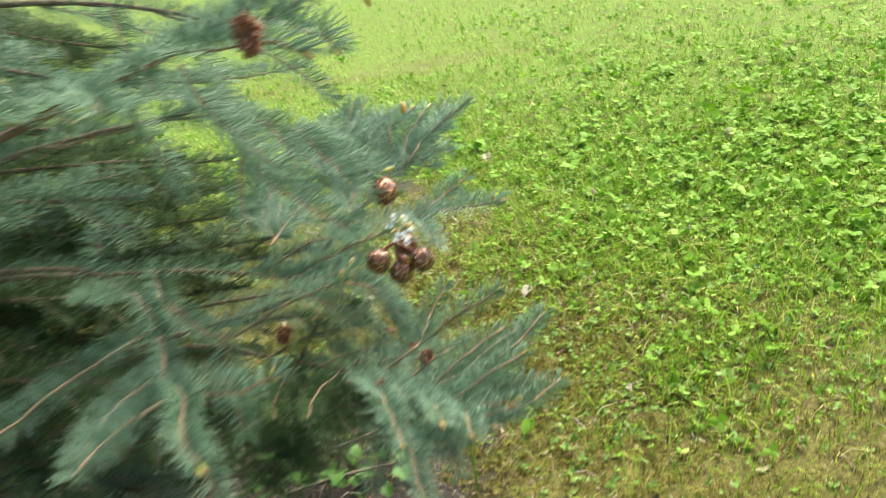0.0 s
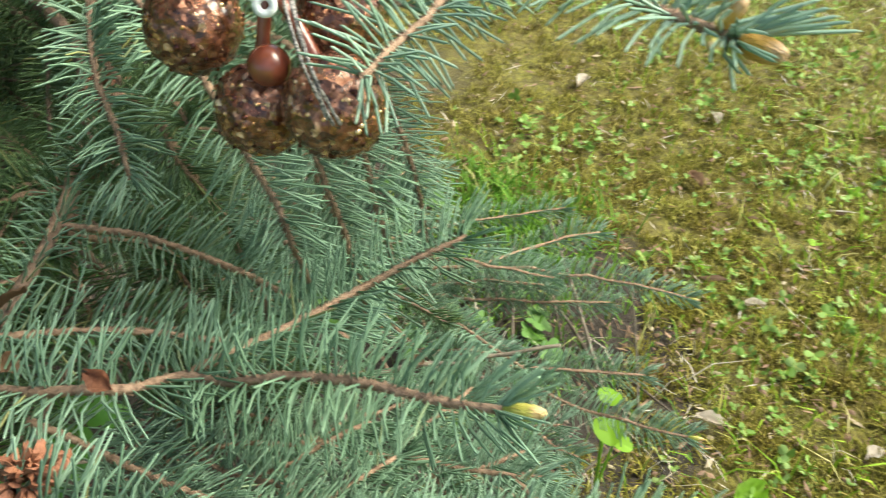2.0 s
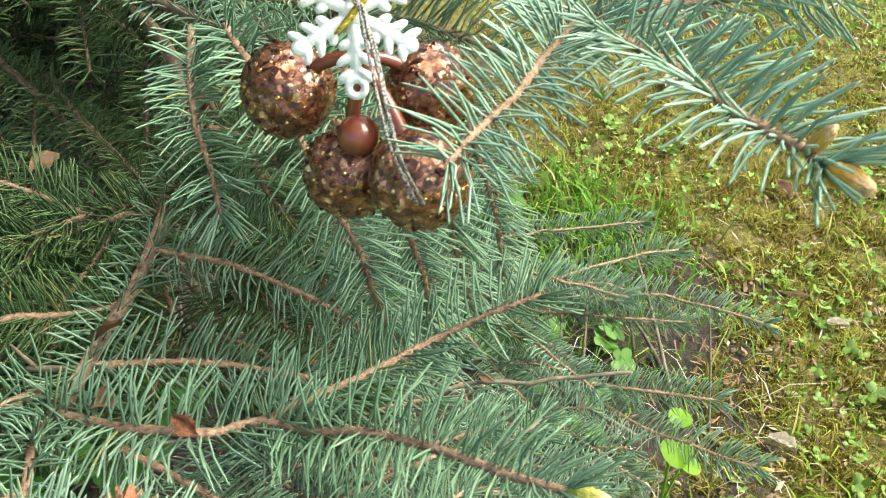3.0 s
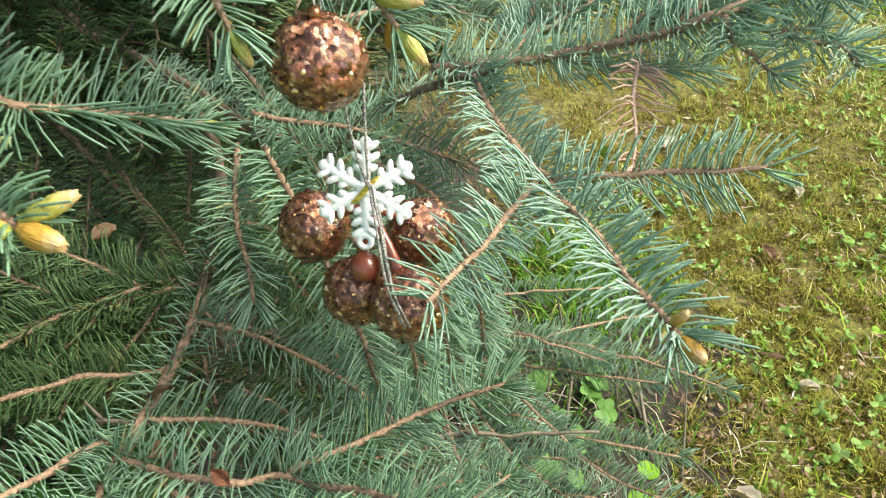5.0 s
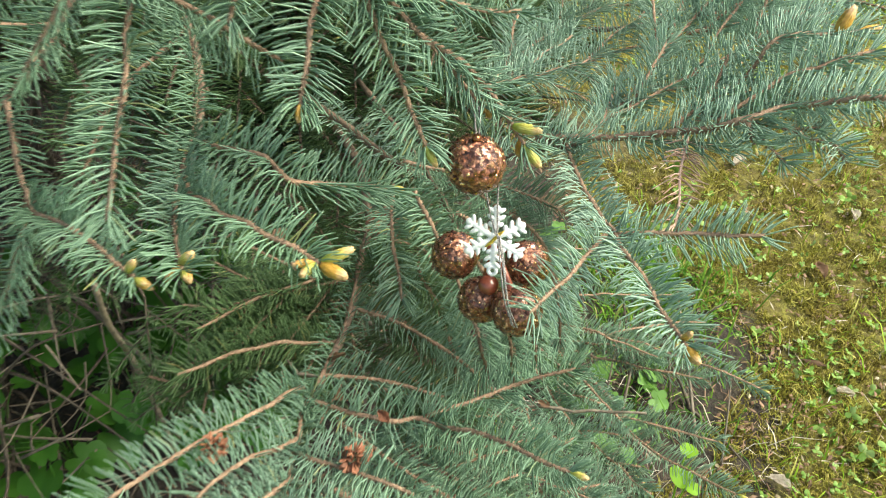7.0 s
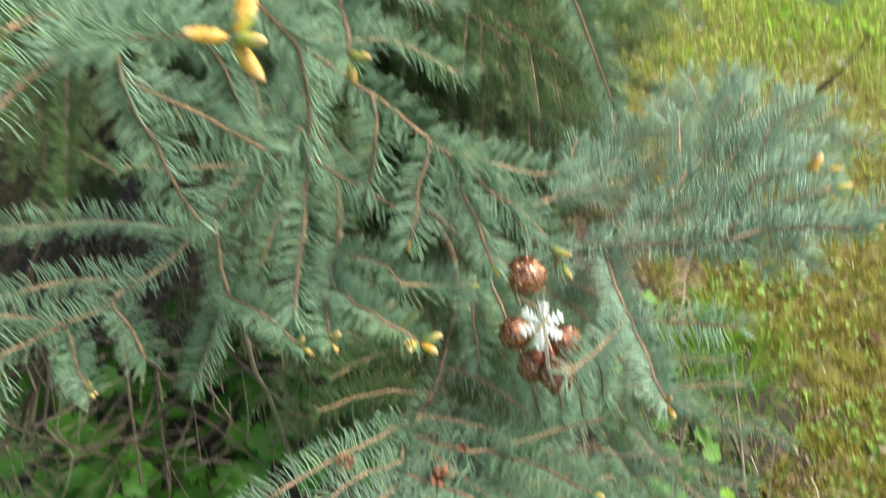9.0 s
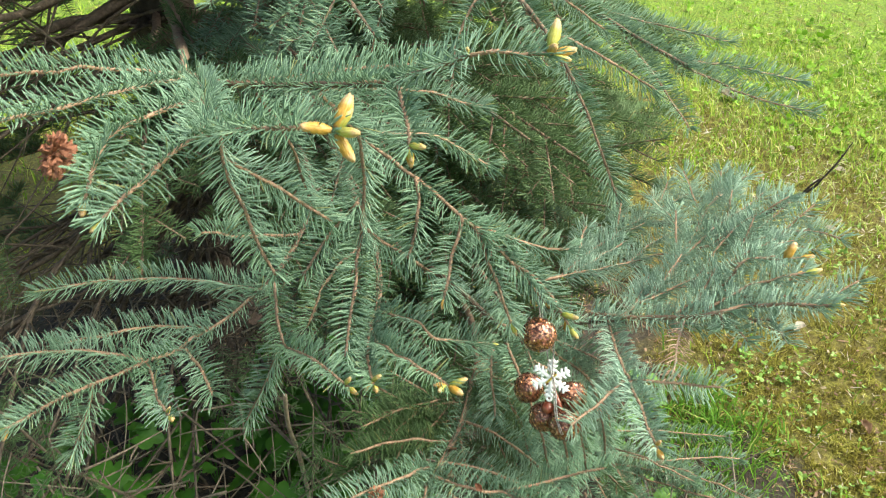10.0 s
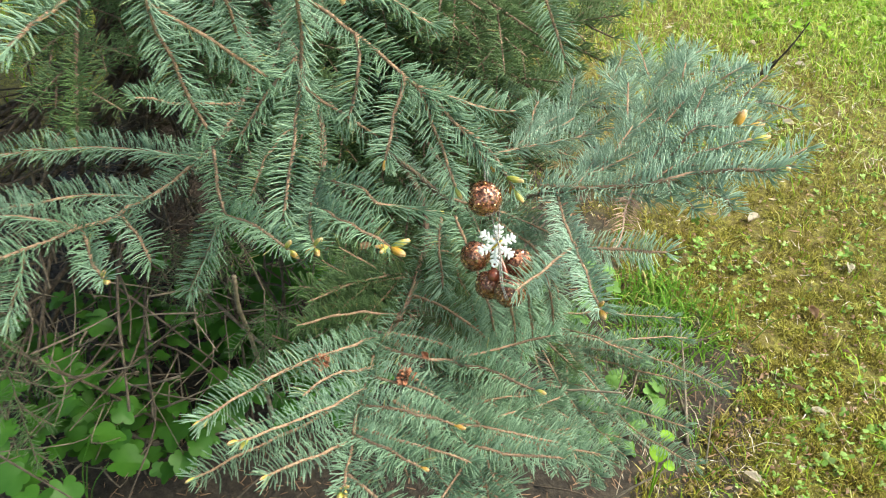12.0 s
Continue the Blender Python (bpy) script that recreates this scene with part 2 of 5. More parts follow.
def glitter_glass(name):
    """Dark brown glass under a skin of crumpled foil flakes, amber, rosy and smoky."""
    m, n, l, b = material(name, 0.2)
    co = n.new("ShaderNodeTexCoord")
    warp = n.new("ShaderNodeTexNoise")
    warp.inputs["Scale"].default_value, warp.inputs["Detail"].default_value = 110, 3
    l.new(co.outputs["Object"], warp.inputs["Vector"])
    move = n.new("ShaderNodeVectorMath")
    move.operation = "MULTIPLY_ADD"
    l.new(warp.outputs["Color"], move.inputs[0])
    move.inputs[1].default_value = (0.006, 0.006, 0.006)
    l.new(co.outputs["Object"], move.inputs[2])
    v = n.new("ShaderNodeTexVoronoi")
    v.inputs["Scale"].default_value = 420
    l.new(move.outputs[0], v.inputs["Vector"])
    sep = n.new("ShaderNodeSeparateColor")
    l.new(v.outputs["Color"], sep.inputs[0])
    flake = ramp(n, l, sep.outputs[0], [(0.0, (0.085, 0.030, 0.018)), (0.25, (0.19, 0.070, 0.040)), (0.5, (0.33, 0.145, 0.075)), (0.72, (0.42, 0.205, 0.135)), (0.88, (0.55, 0.31, 0.20)), (0.97, (0.85, 0.60, 0.44))])
    col = mix(n, l, ramp(n, l, noise_tex(n, l, 380, 4), [(0.4, (0, 0, 0)), (0.66, (1, 1, 1))]), flake, (0.42, 0.34, 0.30), "MULTIPLY")
    col = mix(n, l, ramp(n, l, noise_tex(n, l, 95, 3), [(0.38, (0, 0, 0)), (0.62, (1, 1, 1))]), col, (0.74, 0.55, 0.42), "MULTIPLY")
    l.new(col, b.inputs["Base Color"])
    met = n.new("ShaderNodeMapRange")
    l.new(sep.outputs[0], met.inputs[0])
    met.inputs[1].default_value, met.inputs[2].default_value, met.inputs[3].default_value, met.inputs[4].default_value = 0.35, 0.85, 0.25, 0.95
    l.new(met.outputs[0], b.inputs["Metallic"])
    rough = n.new("ShaderNodeMapRange")
    l.new(sep.outputs[1], rough.inputs[0])
    rough.inputs[3].default_value, rough.inputs[4].default_value = 0.12, 0.42
    l.new(rough.outputs[0], b.inputs["Roughness"])
    b.inputs["Coat Weight"].default_value, b.inputs["Coat Roughness"].default_value = 0.7, 0.07
    add = n.new("ShaderNodeMath")
    add.operation = "MULTIPLY_ADD"
    l.new(noise_tex(n, l, 420, 5, 0.65), add.inputs[0])
    add.inputs[1].default_value = 0.9
    l.new(sep.outputs[2], add.inputs[2])
    bump(n, l, b, add.outputs[0], 0.9, 0.0012)
    tilt = n.new("ShaderNodeVectorMath")
    tilt.operation = "MULTIPLY_ADD"
    l.new(v.outputs["Color"], tilt.inputs[0])
    tilt.inputs[1].default_value = (0.7, 0.7, 0.7)
    tilt.inputs[2].default_value = (-0.35, -0.35, -0.35)
    lean = n.new("ShaderNodeVectorMath")
    l.new(tilt.outputs[0], lean.inputs[0])
    geo = n.new("ShaderNodeNewGeometry")
    l.new(geo.outputs["Normal"], lean.inputs[1])
    even = n.new("ShaderNodeVectorMath")
    even.operation = "NORMALIZE"
    l.new(lean.outputs[0], even.inputs[0])
    l.new(even.outputs[0], b.inputs["Normal"].links[0].from_node.inputs["Normal"])
    return m


CRACKLE = glitter_glass("copper_crackle_glass")
BEAD, _n, _l, _b = material("bronze_glitter_bead", 0.15, 0.85)
_geo = _n.new("ShaderNodeNewGeometry")
_l.new(ramp(_n, _l, _geo.outputs["Random Per Island"], [(0.0, (0.045, 0.014, 0.012)), (0.45, (0.10, 0.035, 0.028)), (0.65, (0.38, 0.16, 0.06)), (0.85, (0.70, 0.40, 0.18)), (1.0, (0.90, 0.68, 0.42))]), _b.inputs["Base Color"])
PLASTIC, _n, _l, _b = material("translucent_red_brown_plastic", 0.25)
_l.new(ramp(_n, _l, noise_tex(_n, _l, 90), [(0.3, (0.10, 0.022, 0.012)), (0.7, (0.22, 0.06, 0.03))]), _b.inputs["Base Color"])
_b.inputs["Coat Weight"].default_value = 0.4
FELT, _n, _l, _b = material("frosted_white_plastic", 0.55)
_f = noise_tex(_n, _l, 900, 4, 0.7)
_l.new(ramp(_n, _l, _f, [(0.3, (0.58, 0.60, 0.60)), (0.6, (0.76, 0.77, 0.76))]), _b.inputs["Base Color"])
bump(_n, _l, _b, _f, 0.5, 0.0006)
_b.inputs["Sheen Weight"].default_value = 0.3
GOLD, _n, _l, _b = material("gold_tinsel_thread", 0.3, 0.9)
_f = noise_tex(_n, _l, 1500, 3)
_l.new(ramp(_n, _l, _f, [(0.35, (0.30, 0.19, 0.02)), (0.65, (0.85, 0.66, 0.12))]), _b.inputs["Base Color"])
bump(_n, _l, _b, _f, 0.9, 0.0006)
CORD, _n, _l, _b = material("grey_twisted_thread", 0.6)
_w = noise_tex(_n, _l, 1400, 2)
_l.new(ramp(_n, _l, _w, [(0.42, (0.05, 0.045, 0.045)), (0.6, (0.42, 0.38, 0.35))]), _b.inputs["Base Color"])


# ---- mesh helpers ----
def mesh_object(name, verts, faces, mat, smooth=True, parent=None, inverse=None):
    me = bpy.data.meshes.new(name)
    verts = np.asarray(verts, dtype=np.float64)
    faces = [np.asarray(f, dtype=np.int32) for f in (faces if isinstance(faces, list) else [faces])]
    total = sum(f.shape[0] for f in faces)
    loops = np.concatenate([f.ravel() for f in faces])
    sizes = np.concatenate([np.full(f.shape[0], f.shape[1], np.int32) for f in faces])
    me.vertices.add(len(verts))
    me.vertices.foreach_set("co", verts.ravel())
    me.loops.add(len(loops))
    me.loops.foreach_set("vertex_index", loops)
    me.polygons.add(total)
    me.polygons.foreach_set("loop_start", np.concatenate([[0], np.cumsum(sizes)[:-1]]).astype(np.int32))
    me.polygons.foreach_set("use_smooth", np.full(total, smooth))
    me.update(calc_edges=True)
    me.validate()
    me.materials.append(mat)
    ob = new(name, me)
    if parent is not None:
        ob.parent = parent
        if inverse is not None:
            ob.matrix_parent_inverse = inverse
    return ob


def part(name, bm, mat, parent, label="", smooth=True):
    me = bpy.data.meshes.new(name)
    for f in bm.faces:
        f.smooth = smooth
    bm.to_mesh(me)
    bm.free()
    me.materials.append(mat)
    ob = new(name, me)
    ob.parent = parent
    return tagged(ob, label)


def unit(v):
    return v / np.maximum(np.linalg.norm(v, axis=-1, keepdims=True), 1e-9)


def smooth_path(points, step):
    """A smooth line through the points, with a point about every step metres."""
    p = np.array(points, dtype=float)
    if len(p) == 2:
        p = np.array([p[0], (p[0] + p[1]) / 2 + (0, 0, -0.02 * np.linalg.norm(p[1] - p[0])), p[1]])
    ext = np.vstack([2 * p[0] - p[1], p, 2 * p[-1] - p[-2]])
    out = []
    for i in range(1, len(ext) - 2):
        a, b, c, d = ext[i - 1:i + 3]
        n = max(2, int(np.linalg.norm(c - b) / step))
        t = (np.arange(n) / n)[:, None]
        out.append(0.5 * (2 * b + (c - a) * t + (2 * a - 5 * b + 4 * c - d) * t ** 2 + (3 * b - a - 3 * c + d) * t ** 3))
    out.append(p[-1:])
    return np.vstack(out)


def tube(path, r0, r1, sides, rng, knobs=0.12):
    """Vertices and faces of a tapered, slightly knobbly tube with a closed tip."""
    n = len(path)
    tan = unit(np.gradient(path, axis=0))
    ref = np.where(np.abs(tan[:, 2:3]) > 0.9, (1.0, 0, 0), (0, 0, 1.0))
    u = unit(np.cross(tan, ref))
    w = np.cross(u, tan)
    r = np.linspace(r0, r1, n)[:, None] * (1 + knobs * rng.uniform(-1, 1, (n, 1)))
    ang = np.arange(sides) * 2 * np.pi / sides
    rings = path[:, None] + r[:, None] * (np.cos(ang)[None, :, None] * u[:, None] + np.sin(ang)[None, :, None] * w[:, None])
    verts = np.vstack([rings.reshape(-1, 3), path[-1:] + tan[-1:] * r1, path[:1]])
    i = np.arange(n - 1)[:, None] * sides
    j = np.arange(sides)[None]
    k = (j + 1) % sides
    quads = np.stack([i + j, i + k, i + sides + k, i + sides + j], -1).reshape(-1, 4)
    last = (n - 1) * sides
    tris = np.array([[last + a, last + (a + 1) % sides, n * sides] for a in range(sides)] + [[(a + 1) % sides, a, n * sides + 1] for a in range(sides)])
    return verts, quads, tris


class Mesh:
    """Collects pieces for one mesh."""

    def __init__(self):
        self.verts, self.quads, self.tris, self.count = [], [], [], 0

    def add(self, verts, quads=None, tris=None):
        self.verts.append(verts)
        if quads is not None and len(quads):
            self.quads.append(np.asarray(quads) + self.count)
        if tris is not None and len(tris):
            self.tris.append(np.asarray(tris) + self.count)
        self.count += len(verts)

    def build(self, name, mat, parent=None, inverse=None, smooth=True):
        faces = ([np.vstack(self.quads)] if self.quads else []) + ([np.vstack(self.tris)] if self.tris else [])
        return mesh_object(name, np.vstack(self.verts), faces, mat, smooth, parent, inverse)


NEEDLE_FACES = np.array([[k, (k + 1) % 3, r + (k + 1) % 3, r + k] for r in (3, 6) for k in range(3)]) + np.repeat([[0], [3]], 3, 0) * np.array([[1, 1, 0, 0]])
NEEDLE_TIP = np.array([[6, 7, 9], [7, 8, 9], [8, 6, 9]])
SLIM_TRIS = np.array([[0, 1, 4], [0, 4, 3], [1, 2, 5], [1, 5, 4], [2, 0, 3], [2, 3, 5], [3, 4, 6], [4, 5, 6], [5, 3, 6]])
RING = (1.57, 3.67, 5.76)


def needles_along(mesh, path, rng, per_metre, length, flat, up, spread, width, start=0.0, pegs=None, radius=0.0015):
    """Blunt, slightly curved needles round a twig, parted above it and brushed sideways below. pegs: the mesh that takes
    the small woody peg under each needle; without it the needles are of a plainer make."""
    seg = np.linalg.norm(np.diff(path, axis=0), axis=1)
    run = np.concatenate([[0], np.cumsum(seg)])
    total = run[-1]
    n = int(total * (1 - start) * per_metre)
    if n < 3:
        return
    last = 12 if pegs is not None else 6
    n += last
    s = np.concatenate([np.sort(rng.uniform(start, 1, n - last)), rng.uniform(0.985, 1.0, last)]) * total
    base = np.stack([np.interp(s, run, path[:, k]) for k in range(3)], -1)
    tans = unit(np.gradient(path, axis=0))
    tan = unit(np.stack([np.interp(s, run, tans[:, k]) for k in range(3)], -1))
    upv = unit(np.array(up, dtype=float)[None] - tan * (tan @ np.array(up, dtype=float))[:, None])
    side = np.cross(tan, upv)
    phi = (np.arange(n) * 2.39996 + rng.normal(0, 0.3, n)) % (2 * np.pi) - np.pi
    part_up, part_down = math.radians(40 * flat), math.radians(118 - 18 * flat)
    psi = np.sign(phi) * (part_up + (part_down - part_up) * np.abs(phi) / np.pi)
    radial = np.cos(psi)[:, None] * upv + np.sin(psi)[:, None] * side
    near_tip = np.clip((s / total - 0.86) / 0.14, 0, 1) * (total > 0.03)
    theta = np.radians(spread * (1 - 0.5 * near_tip) + rng.normal(0, 7, n))
    lift = radial + 0.16 * upv

    def way(turn):
        return unit(np.cos(theta + turn)[:, None] * tan + np.sin(theta + turn)[:, None] * lift)

    ln = (length * np.clip(rng.normal(1, 0.13, n), 0.55, 1.3) * (1 - 0.15 * near_tip))[:, None]
    curl = rng.normal(0, 0.10, n)
    d1, d2, d3 = way(0.12 + curl), way(0.0), way(-0.18 - curl)
    a = unit(np.cross(d2, upv + 1e-4))
    b = np.cross(a, d2)
    ring = np.stack([a * math.cos(t) + b * math.sin(t) for t in RING], 1) * (width / 2)
    o = np.arange(n)[:, None, None]
    if pegs is None:
        mid = base + d1 * ln * 0.45 + d2 * ln * 0.35
        verts = np.concatenate([base[:, None] + ring * 0.8, mid[:, None] + ring, (mid + d3 * ln * 0.2)[:, None]], 1)
        mesh.add(verts.reshape(-1, 3), None, (SLIM_TRIS[None] + o * 7).reshape(-1, 3))
        return
    p1 = base + d1 * ln * 0.45
    p2 = p1 + d2 * ln * 0.30 + d3 * ln * 0.18
    verts = np.concatenate([base[:, None] + ring * 0.75, p1[:, None] + ring, p2[:, None] + ring * 0.82, (p2 + d3 * ln * 0.07)[:, None]], 1)
    mesh.add(verts.reshape(-1, 3), (NEEDLE_FACES[None] + o * 10).reshape(-1, 4), (NEEDLE_TIP[None] + o * 10).reshape(-1, 3))
    foot = base + d1 * radius * 0.5
    u, w = unit(np.cross(d1, tan + 1e-4)), tan
    r = 0.00085 * rng.uniform(0.8, 1.3, (n, 1))
    peg = np.stack([foot - w * r * 1.6, foot + w * r + u * r, foot + w * r - u * r, base + d1 * (radius + 0.0014)], 1)
    pegs.add(peg.reshape(-1, 3), None, (np.array([[0, 1, 3], [1, 2, 3], [2, 0, 3]])[None] + o * 4).reshape(-1, 3))


def crooked(n, rng, size=0.0011):
    """Small kinks for a line of n points, none at its ends."""
    k = max(2, n // 5)
    bends = rng.normal(0, size, (k + 1, 3))
    bends[0] = bends[-1] = 0
    at = np.linspace(0, k, n)
    return np.stack([np.interp(at, np.arange(k + 1), bends[:, c]) for c in range(3)], -1)


class Bough:
    """A spruce bough: limb and twigs in one wood mesh, needles in another, buds apart."""

    def __init__(self, seed, length=0.0245, per_metre=1250, width=0.00125, sides=7, step=0.004, pegs=True):
        self.rng = np.random.default_rng(seed)
        self.core, self.wood, self.leaf, self.buds = Mesh(), Mesh(), Mesh(), []
        self.length, self.per_metre, self.width, self.sides, self.step, self.pegs = length, per_metre, width, sides, step, pegs

    def twig(self, *points, r0=0.0025, r1=0.0014, flat=0.5, up=(0.35, -0.2, 0.9), spread=66, start=0.0, needles=1.0, length=None, buds=0, size=0.013):
        path = smooth_path(points, self.step)
        if self.pegs:
            path = path + crooked(len(path), self.rng)
            r0, r1 = r0 * 0.86, r1 * 0.92
        self.wood.add(*tube(path, r0, r1, self.sides, self.rng, 0.2))
        if needles:
            needles_along(self.leaf, path, self.rng, self.per_metre * needles, length or self.length, flat, up, spread, self.width, start, self.wood if self.pegs else None, 0.5 * (r0 + r1))
        if buds:
            way = unit(path[-1] - path[-4])
            for k in range(buds):
                ref = unit(np.cross(way, (0.3, 0.5, 0.8)))
                turn = 2.4 * k + self.rng.uniform(-0.4, 0.4)
                out = math.cos(turn) * ref + math.sin(turn) * np.cross(way, ref)
                off = way if k == 0 else unit(way * 0.75 + out * self.rng.uniform(0.7, 1.1))
                back = 0 if k == 0 else self.rng.uniform(0.2, 1.1) * size
                self.buds.append((path[-1] - way * back, off, size * self.rng.uniform(0.75, 1.25)))
        return path

    def cluster(self, hub, *buds):
        """Buds that spread from the end of a shoot: direction and size of each."""
        for way, size in buds:
            way = unit(np.array(way, dtype=float))
            self.buds.append((np.array(hub) + way * 0.002, way, size * 1.08))

    def limb(self, *points, r0=0.006, r1=0.0022, bare=0.45):
        path = smooth_path(points, 0.02)
        self.core.add(*tube(path + crooked(len(path), self.rng, 0.002), r0, r1, self.sides + 2, self.rng, 0.16))
        if bare < 1:
            needles_along(self.leaf, path[int(bare * len(path)):], self.rng, self.per_metre * 0.6, self.length, 0.2, (0.2, -0.1, 0.95), 60, self.width, 0.0, self.wood if self.pegs else None, r1)
        return path

    def spray(self, points, count, reach, r0=0.003, lean=(0, 0, -0.15), start=0.25, flat=0.5, up=(0.35, -0.2, 0.9), needles=1.0, own=True, sub=True, wide=0.75):
        """A twig with side twigs left and right of it, shorter towards its tip."""
        path = self.twig(*points, r0=r0, flat=flat, up=up, needles=needles if own else 0, start=start * 0.6)
        n = len(path)
        for k in range(count):
            f = start + (0.92 - start) * (k + self.rng.uniform(-0.2, 0.2)) / max(1, count - 1)
            i = int(np.clip(f * (n - 1), 1, n - 2))
            tan = unit(path[i + 1] - path[i - 1])
            side = unit(np.cross(tan, np.array(up))) * (1 if k % 2 else -1)
            ln = reach * (1.1 - 0.75 * f) * self.rng.uniform(0.75, 1.2)
            d = unit(tan * 0.8 + side * wide + np.array(lean) + self.rng.normal(0, 0.12, 3))
            end = path[i] + d * ln
            midp = path[i] + d * ln * 0.5 + np.array((0, 0, 0.02 * ln))
            self.twig(path[i], midp, end, r0=r0 * 0.7, flat=flat, up=up, needles=needles, start=0.05)
            if sub and ln > 0.10:
                for sgn in (-1, 1):
                    q = path[i] + d * ln * self.rng.uniform(0.3, 0.6)
                    dd = unit(d * 0.8 + sgn * unit(np.cross(d, np.array(up))) * 0.7 + np.array(lean))
                    self.twig(q, q + dd * ln * 0.45, r0=r0 * 0.55, flat=flat, up=up, needles=needles, start=0.05)
        return path

    def finish(self, tree, inverse, label="", wood=None, leaf=None):
        if self.core.count:
            ob = self.core.build("bough", LIMB, tree, inverse)
            tagged(self.wood.build("twig", wood or TWIG, ob), kind="stuff")
        else:
            ob = self.wood.build("bough", wood or TWIG, tree, inverse)
        if label:
            tagged(ob, label)
        if self.leaf.count:
            tagged(self.leaf.build("needles", leaf or NEEDLE, ob), kind="stuff")
        for k, (at, way, size) in enumerate(self.buds):
            bud = new("bud", BUD_MESH[(k * 7 + len(self.buds)) % len(BUD_MESH)])
            bud.parent = ob
            q = Vector(way).to_track_quat("Z", "Y")
            bud.matrix_basis = Matrix.LocRotScale(Vector(at), q, (size, size, size))
        return ob


def bud_mesh(name, mat, fat, seed):
    """A bud of unit length along z: a narrow foot, a swollen body of overlapping scales and a ragged papery tip."""
    rng = np.random.default_rng(seed)
    rings, sides = 18, 12
    profile_z, profile_r = (0, 0.06, 0.14, 0.3, 0.5, 0.7, 0.85, 0.95, 1.0), (0.45, 0.62, 0.72, 0.95, 1.0, 0.93, 0.74, 0.52, 0.30)
    verts = [(0, 0, -0.02)]
    for i in range(rings):
        f = i / (rings - 1)
        for j in range(sides):
            a = 2 * math.pi * j / sides
            scale = (f * 5 + 2 * j / sides + 0.5 * (j % 2)) % 1.0
            r = fat * np.interp(f, profile_z, profile_r) * (1.06 - 0.13 * scale) * rng.uniform(0.97, 1.03)
            z = f + (0.07 * rng.uniform(-0.4, 1.0) if i == rings - 1 else 0)
            verts.append((r * math.cos(a) + 0.07 * f * f, r * math.sin(a), z))
    verts.append((0.07, 0, 0.965))
    quads, tris = [], []
    for j in range(sides):
        k = (j + 1) % sides
        tris.append((0, 1 + k, 1 + j))
        e = 1 + (rings - 1) * sides
        tris.append((e + j, e + k, len(verts) - 1))
        for i in range(rings - 1):
            o = 1 + i * sides
            quads.append((o + j, o + k, o + sides + k, o + sides + j))
    me = bpy.data.meshes.new(name)
    me.from_pydata(verts, [], quads + tris)
    for p in me.polygons:
        p.use_smooth = True
    me.materials.append(mat)
    return me


BUD_MESH = [bud_mesh("bud_amber", BUD_AMBER, 0.23, 1), bud_mesh("bud_green", BUD_GREEN, 0.18, 2), bud_mesh("bud_amber_long", BUD_AMBER, 0.20, 3), bud_mesh("bud_green_fat", BUD_GREEN, 0.21, 4)]


# ---- ground ----
def spread_axis(lo, hi, fine, far, n):
    inner = np.arange(lo, hi + fine / 2, fine)
    grow = (np.geomspace(fine, far, n)).cumsum()
    return np.concatenate([lo - grow[::-1], inner, hi + grow])


def ground_height(x, y):
    return 0.018 * noise.noise((x * 1.3, y * 1.3, 0.3)) + 0.007 * noise.noise((x * 7, y * 7, 1.7)) - 0.012


def build_ground():
    xs, ys = spread_axis(-3.2, 1.6, 0.05, 60, 16), spread_axis(0.0, 4.6, 0.05, 60, 16)
    gx, gy = np.meshgrid(xs, ys)
    z = np.array([ground_height(a, b) for a, b in zip(gx.ravel(), gy.ravel())])
    verts = np.stack([gx.ravel(), gy.ravel(), z], -1)
    nx, ny = len(xs), len(ys)
    i = (np.arange(ny - 1)[:, None] * nx + np.arange(nx - 1)[None]).ravel()
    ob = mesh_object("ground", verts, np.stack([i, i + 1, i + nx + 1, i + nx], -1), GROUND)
    return tagged(ob, "mossy lawn with bare dark soil under the spruce", "ground", kind="structure")


build_ground()


def turf_value(x, y):
    """Low on the bare soil under the tree, higher in the moss beside it, highest in the turf."""
    r = math.hypot(x - BARE.x, y - BARE.y) + 0.45
    r -= 0.72 * math.exp(-((x - SOIL[0]) ** 2 + (y - SOIL[1]) ** 2) / 0.060)
    if x > -2.2:
        r -= 2.0 * min(1, max(0, (1.3 - x) / 0.8)) * min(1, max(0, (y - 4.3) / 0.7)) * (x < 1.3)
    r -= 0.35 * min(1, max(0, -x / 0.6)) * min(1, max(0, (x + 1.7) / 0.6)) * min(1, max(0, (y - 1.9) / 0.4))
    return r + 0.5 * noise.noise((x * 2.2, y * 2.2, 5.1)) + 0.18 * noise.noise((x * 7, y * 7, 2.1))


def scatter(n, rng, low, high, box=(-5.5, 4.0, -1.6, 8.0), focus=(0.1, 2.0), wide=1.4):
    """Places on the ground where turf_value lies between low and high, closer together near the middle of the walk's view."""
    out = []
    tries = 0
    while len(out) < n and tries < n * 30:
        tries += 1
        if tries % 3:
            x, y = rng.normal(focus[0], wide), rng.normal(focus[1], wide)
        else:
            x, y = rng.uniform(box[0], box[1]), rng.uniform(box[2], box[3])
        if not (box[0] < x < box[1] and box[2] < y < box[3]):
            continue
        fade = min((x - box[0]) / (box[1] - box[0]), (box[1] - x) / (box[1] - box[0]), (y - box[2]) / (box[3] - box[2]), (box[3] - y) / (box[3] - box[2])) / 0.2
        if fade < rng.random():
            continue
        v = turf_value(x, y)
        if low < v < high + 0.4 * rng.random():
            out.append((x, y, ground_height(x, y) - 0.002))
    return np.array(out)


